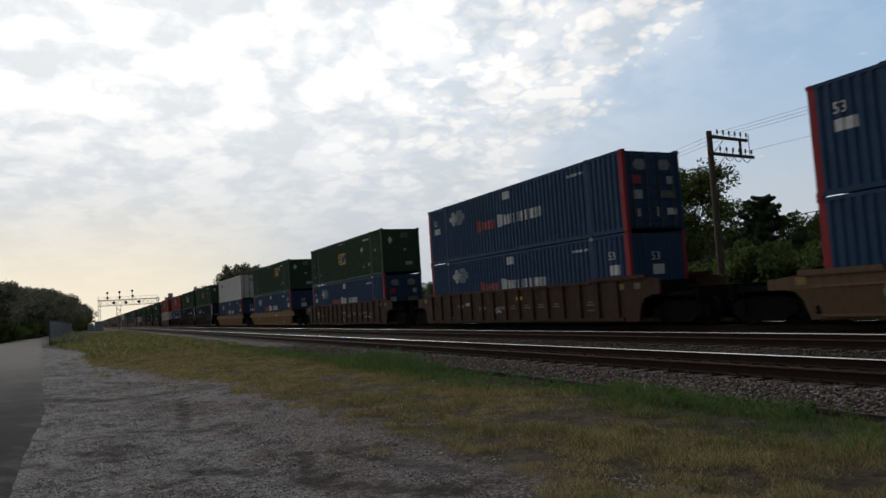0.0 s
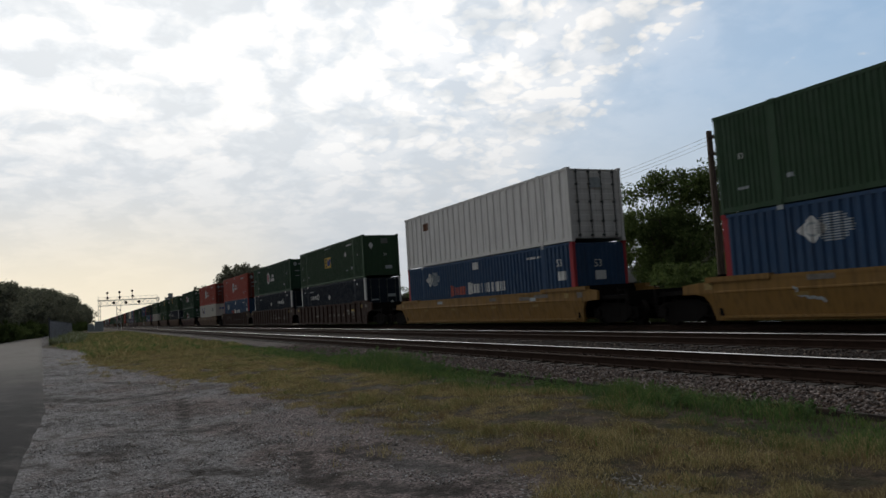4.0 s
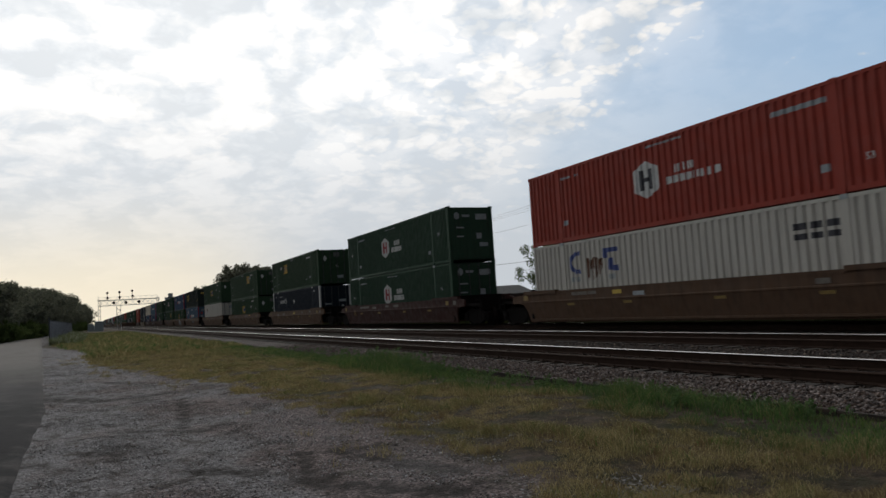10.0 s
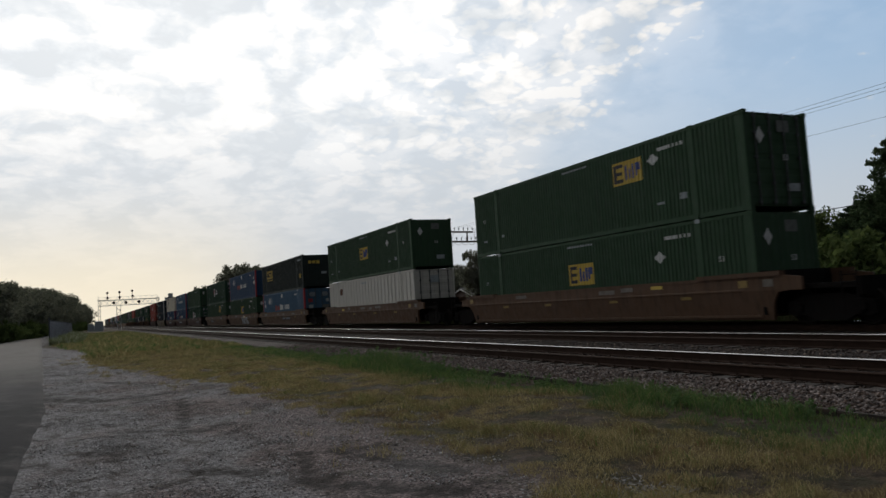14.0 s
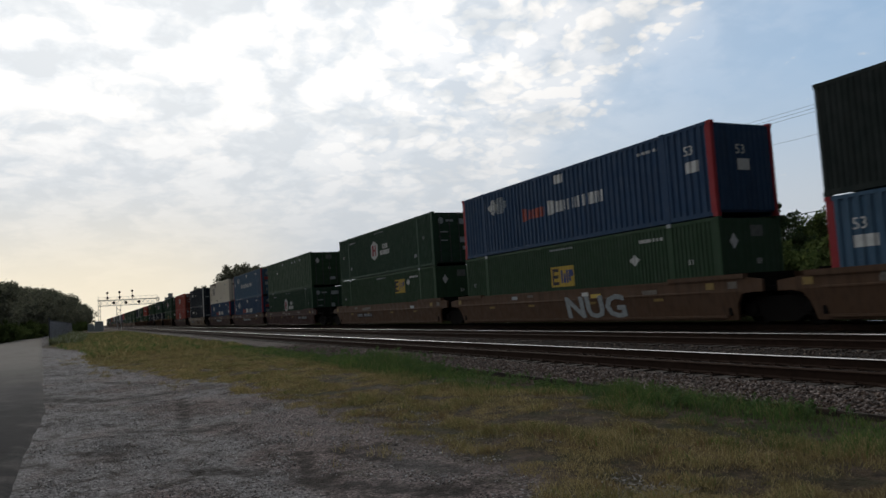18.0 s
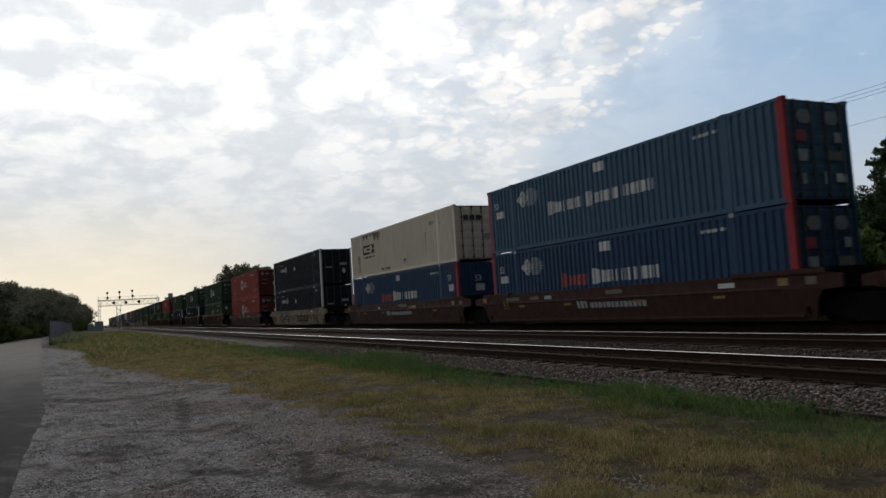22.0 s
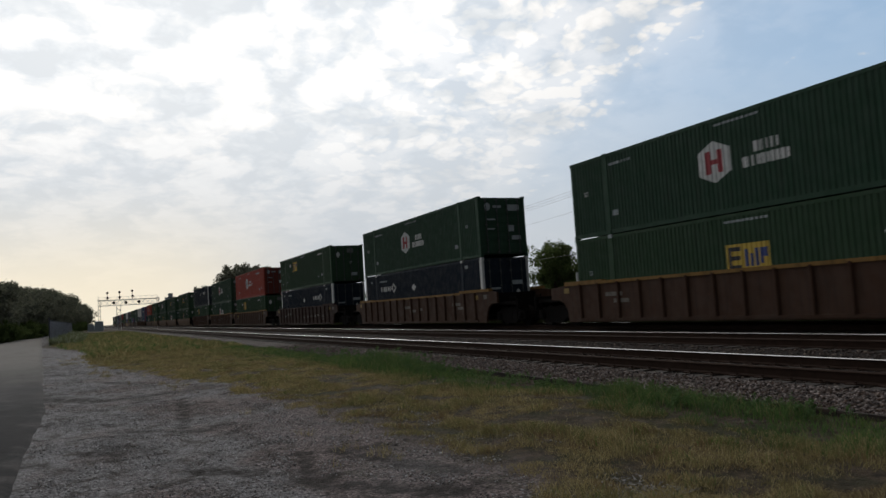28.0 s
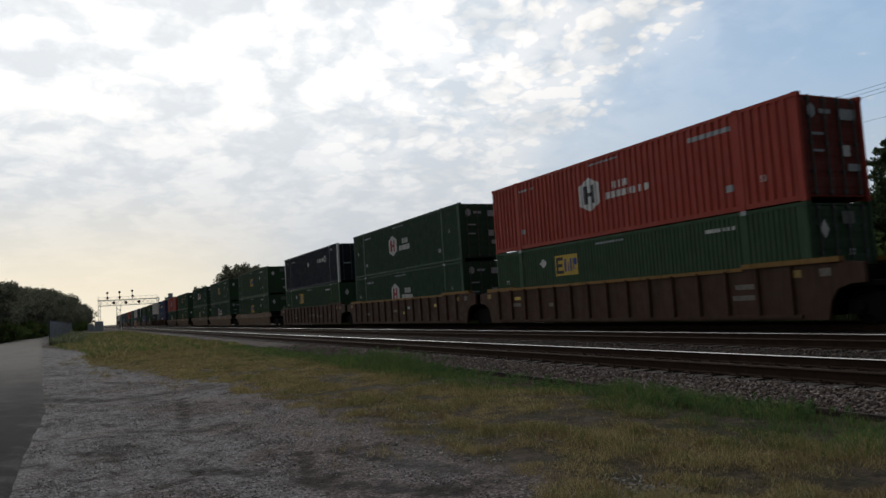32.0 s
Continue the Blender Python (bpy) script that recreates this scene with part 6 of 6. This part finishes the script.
# ---- poles, wires, lamp ----
POLE_WOOD = surface("pole_wood", lambda n, co: n.mix(n.ramp(n.noise(n.scaled(co, (9, 9, 0.6)), 2.0, 5), 0.3, 0.7), rgb(0.05, 0.036, 0.027), rgb(0.14, 0.105, 0.08)), rough=0.9, bump=lambda n, co: (n.noise(n.scaled(co, (12, 12, 0.5)), 3.0, 4), 0.008))
WIRE = plain("wire_metal", (0.10, 0.10, 0.105), 0.5, 0.6)
GLASS = plain("insulator_glass", (0.12, 0.14, 0.14), 0.25, 0.0)
# Galvanised grey, brightened to carry the haze over the signal bridge.
GALV = plain("galvanised_steel", (0.46, 0.47, 0.48), 0.6, 0.15, vary=0.3)
# Cabinet colour made pale: the haze of the distance is mixed into it.
CABINET = plain("hazed_cabinet_paint", (0.44, 0.52, 0.58), 0.6, 0.0, vary=0.15)


def utility_pole(x, y, top, turn, label):
    p = thing("utility_pole", pose(x, y, 0, rz=turn), label, "utility pole", "poles beside the railway")
    part("shaft", MB().tube((0, 0, -0.3), (0, 0, top), 0.19, 0.13, 12), POLE_WOOD, p)
    for z, a, b in ((top - 0.30, -0.35, 2.75), (top - 1.12, -0.35, 3.2)):
        arm = part("crossarm", MB().box(a, b, -0.20, -0.10, z - 0.07, z + 0.07), POLE_WOOD, p)
        for k in range(6):
            xx = 0.42 + k * 0.46 if z > top - 0.5 else 0.55 + k * 0.50
            part("insulator", MB().tube((xx, -0.15, z + 0.07), (xx, -0.15, z + 0.26), 0.015, n=6).tube((xx, -0.15, z + 0.20), (xx, -0.15, z + 0.38), 0.055, 0.038, 8), GLASS, arm)
        part("brace", MB().tube((0.05, -0.14, z - 0.75), (0.9, -0.16, z - 0.06), 0.02, n=5), GALV, arm)
    part("end_rod", MB().tube((2.9, -0.15, top - 1.05), (2.9, -0.15, top + 0.05), 0.018, n=6), WIRE, p)
    part("upright", MB().box(2.1, 2.18, -0.22, -0.12, top - 1.2, top - 0.25), POLE_WOOD, p)
    for k in range(3):
        x0 = 0.85 + k * 0.68
        b = MB()
        pts = [(x0 + 0.68 * t, -0.18, top - 1.2 - 0.22 * math.sin(math.pi * t)) for t in np.linspace(0, 1, 6)]
        b.polytube(pts, 0.016, 5)
        part("jumper_loop", b, WIRE, p)
    for k in range(3):
        part("lead_wire", MB().tube((0.8 + k * 0.62, -0.15, top - 1.05), (1.05 + k * 0.62, -0.15, top - 0.72), 0.012, n=5), WIRE, p)
    return p


POLE_A, POLE_B, POLE_C = (27.0, 25.7, 9.0), (27.0, 54.9, 7.8), (27.0, -3.5, 9.6)
utility_pole(*POLE_A, 8, "tall brown wooden pole with two long crossarms")
utility_pole(*POLE_B, 8, "brown wooden pole with crossarms beside the railway")
utility_pole(*POLE_C, 8, "brown wooden pole with crossarms beside the railway")


def wire(a, b, sag, radius=0.007, label="thin dark overhead wire between the poles"):
    m = MB()
    a, b = Vector(a), Vector(b)
    pts = [a.lerp(b, t) - Vector((0, 0, sag * 4 * t * (1 - t))) for t in np.linspace(0, 1, 17)]
    m.polytube(pts, radius, 5)
    ob = new("overhead_wire", m.mesh("overhead_wire", WIRE))
    tagged(ob, label, "wire", "overhead wires")


def arm_point(pole, along, dz):
    a = radians(8)
    return (pole[0] + along * math.cos(a) + 0.15 * math.sin(a), pole[1] + along * math.sin(a) - 0.15 * math.cos(a), pole[2] + dz)


for along, dz in ((0.75, 0.02), (1.37, 0.02), (2.0, 0.02), (2.9, -0.8)):
    wire(arm_point(POLE_A, along, dz), arm_point(POLE_B, along, dz), 0.35)
    wire(arm_point(POLE_A, along, dz), arm_point(POLE_C, along, dz), 0.30)
wire((46, 42, 6.4), (44, -5, 7.6), 0.5, 0.03, "thick dark cable behind the trees")
wire((45, 90, 6.2), (46, 42, 6.4), 0.5, 0.025, "thick dark cable behind the trees")


def street_lamp():
    t = thing("street_lamp", pose(44.0, 59.2, 0), "grey street lamp with a curved arm on a dark pole", "street lamp")
    part("pole", MB().tube((0, 0, -0.2), (0, 0, 6.9), 0.14, 0.11, 10), POLE_WOOD, t)
    m = MB()
    pts = [(0, -4.0 * f, 5.9 + 1.25 * math.sin(f * math.pi * 0.5)) for f in np.linspace(0, 1, 10)]
    m.polytube(pts, 0.05, 6)
    part("arm", m, GALV, t)
    part("lamp_head", MB().lathe([(0.0, 0.05), (0.1, 0.13), (0.45, 0.16), (0.7, 0.06)], 10, "y"), GALV, t, m=pose(0, -4.7, 7.13))
    part("transformer_box", MB().post(-0.2, 0.2, -0.55, -0.15, 4.9, 5.7, 0.06), GALV, t)
    p2 = thing("power_pole", pose(45.5, 62.3, 0), "pale grey pole beside the street lamp", "utility pole")
    part("shaft", MB().tube((0, 0, -0.2), (0, 0, 3.9), 0.22, 0.2, 10), GALV, p2)


street_lamp()

# ---- houses beyond the railway ----
SIDING = surface("white_siding", lambda n, co: n.mix(n.ramp(n.noise(co, 3.0, 4), 0.3, 0.7, 0, 0.4), rgb(0.72, 0.72, 0.70), rgb(0.5, 0.5, 0.48)), rough=0.7)
SHINGLE = surface("grey_shingle", lambda n, co: n.mix(n.ramp(n.noise(co, 7.0, 4), 0.3, 0.7), rgb(0.05, 0.05, 0.05), rgb(0.13, 0.125, 0.12)), rough=0.9)
DARKWALL = plain("dark_brick", (0.09, 0.06, 0.05), 0.9)
PANE = plain("window_pane", (0.05, 0.06, 0.07), 0.1)


def house(x, y, width, length, eave, ridge, wall_mat, label, turn=0):
    h = thing("house", pose(x, y, 0, rz=turn), label, "house")
    part("wall", MB().prism([(-width / 2, -0.1), (width / 2, -0.1), (width / 2, eave), (0, ridge - 0.1), (-width / 2, eave)], "x", 0, length), wall_mat, h)
    for s in (-1, 1):
        o = width / 2 + 0.4
        slope = (ridge - eave) / (width / 2)
        part("roof", MB().prism([(0, ridge), (s * o, ridge - slope * o), (s * o, ridge - slope * o + 0.14), (0, ridge + 0.14)], "x", -0.35, length + 0.35), SHINGLE, h)
        part("fascia", MB().prism([(0, ridge - 0.16), (s * o, ridge - slope * o - 0.16), (s * o, ridge - slope * o + 0.02), (0, ridge + 0.02)], "x", -0.40, -0.352), SIDING, h)
    w = part("window", MB().box(-0.06, 0.0, -0.55, 0.55, 1.2, 2.4), SIDING, h)
    part("pane", MB().box(-0.075, -0.061, -0.46, 0.46, 1.3, 2.3), PANE, w)
    return h


house(50.0, 64.6, 4.6, 13.0, 2.7, 4.15, SIDING, "white house with a low gabled grey roof")
house(52.0, 101.0, 8.0, 10.0, 2.5, 3.7, DARKWALL, "dark house with a gabled roof among trees")

def grain_tower():
    """A pale block of a tower that looks over the train far along the line."""
    t = thing("tower", pose(38.8, 400, 0), "pale blue-grey distant tower with a stepped top", "tower")
    part("shaft", MB().post(-2.1, 2.1, -2.0, 2.0, -0.2, 13.6, 0.1), TOWER_WALL, t)
    part("head_house", MB().post(-0.6, 1.5, -1.2, 1.2, 13.6, 15.6, 0.1), TOWER_WALL, t)
    part("cornice", MB().box(-2.25, 2.25, -2.15, 2.15, 13.35, 13.62), SHINGLE, t)
    for z in (4.0, 7.0, 10.0):
        w = part("window", MB().box(-0.6, 0.6, -2.06, -2.0, z, z + 1.3), SHINGLE, t)
        part("pane", MB().box(-0.5, 0.5, -2.085, -2.061, z + 0.1, z + 1.2), PANE, w)


TOWER_WALL = plain("tower_wall", (0.40, 0.45, 0.48), 0.8, vary=0.2, scale=0.6)
grain_tower()

# ---- signal bridge ----
def signal_bridge():
    y, xl, xm, xr, zb, zt = 240.0, 3.8, 9.0, 19.9, 7.2, 8.75
    g = thing("signal_bridge", pose(0, y, 0), "pale steel lattice signal bridge across the tracks", "signal bridge")
    for x, name in ((xl, "post"), (xm, "lattice_tower"), (xr, "post")):
        m = MB()
        w = 0.28 if name == "post" else 0.55
        top = zt + (0.4 if name == "post" else -1.4)
        for sx in (-1, 1):
            for sy in (-1, 1):
                m.box(x + sx * w - 0.05, x + sx * w + 0.05, sy * w - 0.05, sy * w + 0.05, -0.2, top)
        z = 0.2
        k = 0
        while z < top - 0.9:
            for sy in (-1, 1):
                a, b = (x - w, x + w) if k % 2 else (x + w, x - w)
                m.tube((a, sy * w, z), (b, sy * w, z + 0.9), 0.035, n=4)
            z += 0.9
            k += 1
        part(name, m, GALV, g)
    for sy in (-1, 1):
        for z in (zb, zt):
            part("chord", MB().box(xl - 0.4, xr + 0.4, sy * 0.6 - 0.08, sy * 0.6 + 0.08, z - 0.08, z + 0.08), GALV, g)
    x, k = xl, 0
    while x < xr - 0.5:
        a, b = (zb, zt) if k % 2 else (zt, zb)
        part("lattice_bar", MB().tube((x, -0.6, a), (x + 1.4, -0.6, b), 0.05, n=5).tube((x + 1.4, 0.6, a), (x, 0.6, b), 0.05, n=5), GALV, g)
        x += 1.4
        k += 1
    walkway = part("walkway", MB().box(xl - 0.2, xr + 0.2, 0.0, 0.5, zt + 0.1, zt + 0.16), GALV, g)
    for x in np.arange(xl, xr, 1.6):
        part("railing_post", MB().box(x - 0.03, x + 0.03, -0.65, -0.6, zt, zt + 0.95), GALV, walkway)
    part("railing", MB().box(xl, xr, -0.66, -0.6, zt + 0.9, zt + 0.96), GALV, walkway)
    for px_, up in ((6.0, 2.5), (9.3, 2.6), (12.8, 2.8)):
        s = part("signal_mast", MB().tube((px_, -0.7, zt), (px_, -0.7, zt + up), 0.07, n=6), STEEL_DARK, g)
        for dz in (0.0, -1.5):
            part("signal_head", MB().lathe([(-0.12, 0.32), (0.0, 0.34), (0.05, 0.30)], 14, "y"), STEEL_DARK, s, m=pose(px_ + 0.05 * (dz < 0), -0.85, zt + up - 0.3 + dz))
    for px_ in (7.7, 11.0, 14.6):
        s = part("signal_head", MB().lathe([(-0.15, 0.40), (0.0, 0.45), (0.08, 0.40)], 14, "y"), STEEL_DARK, g, m=pose(px_, -0.9, zb + 0.75))
    part("antenna", MB().tube((xl - 0.2, 0, zt), (xl - 0.2, 0, zt + 1.7), 0.03, n=5), GALV, g)


signal_bridge()

# ---- fence, cabinets ----
FENCE = plain("fence_slats", (0.20, 0.215, 0.25), 0.6, 0.2, vary=0.3)
FENCE_POST = plain("fence_post", (0.06, 0.065, 0.075), 0.6, 0.4)


def make_fence():
    f = thing("fence", pose(-3.1, 80.5, 0), "tall grey slatted fence beside the road", "fence")
    for i in range(28):
        y = i * 3.0
        x = i * 0.028
        part("post", MB().tube((x, y, -0.2), (x, y, 2.65 if i == 0 else 2.45), 0.07 if i == 0 else 0.045, n=8), FENCE_POST, f)
        if i < 27:
            ring = []
            for k in range(20):
                ring += [(x + (0.018 if k % 2 else -0.018), y + 0.06 + k * 0.15), (x + (0.018 if k % 2 else -0.018), y + 0.16 + k * 0.15)]
            back = [(a + 0.012, b) for a, b in reversed(ring)]
            part("slat_panel", MB().prism(ring + back, "z", 0.06, 2.3), FENCE, f)
            part("top_rail", MB().tube((x, y, 2.36), (x + 0.028, y + 3.0, 2.36), 0.025, n=6), FENCE_POST, f)


make_fence()


def relay_cabinet(x, y, w, d, h, label):
    c = thing("relay_cabinet", pose(x, y, 0), label, "cabinet")
    part("body", MB().post(-w / 2, w / 2, -d / 2, d / 2, 0.0, h, 0.04), CABINET, c)
    part("roof", MB().prism([(-w / 2 - 0.1, h), (w / 2 + 0.1, h), (w / 2 + 0.1, h + 0.06), (0, h + 0.2), (-w / 2 - 0.1, h + 0.06)], "y", -d / 2 - 0.1, d / 2 + 0.1), CABINET, c)
    dr = part("door", MB().box(-0.4, 0.4, -d / 2 - 0.04, -d / 2, 0.1, h - 0.15), CABINET, c)
    part("handle", MB().box(0.25, 0.32, -d / 2 - 0.07, -d / 2 - 0.04, 1.0, 1.2), STEEL_DARK, dr)


relay_cabinet(3.4, 228.0, 2.2, 3.0, 2.6, "metal signal cabinet by the track, its blue-grey paled for haze")
relay_cabinet(1.5, 245.0, 1.8, 1.6, 2.0, "small grey metal signal cabinet by the track")


# ---- what moves ----
WHEEL_RADIUS = 0.458


def motions():
    for ob in MOVERS:
        x, y, z = ob.location
        walk(ob, [(t, pose(x, y - travelled(t), z)) for t in (0.0, 0.4, 1.0, 2.0, 5.0, 10.0, 16.0, 22.0, 27.0, 30.0, 31.0, 31.6, 32.0)])
    # wheels roll while they pass by
    for w, start in WHEELSETS:
        x, y, z = w.location
        times = [k / FPS for k in range(int(SECONDS * FPS) + 1) if -14.0 < start - travelled(k / FPS) < 62.0]
        if not times:
            continue
        def turned(t):
            return pose(x, y, z, rx=math.degrees(travelled(t) / WHEEL_RADIUS) % 360.0)
        rows = [(t, turned(t)) for t in times]
        if times[0] > 0.0:
            rows.insert(0, (0.0, turned(times[0])))
        if times[-1] < SECONDS:
            rows.append((SECONDS, turned(times[-1])))
        walk(w, rows)


motions()
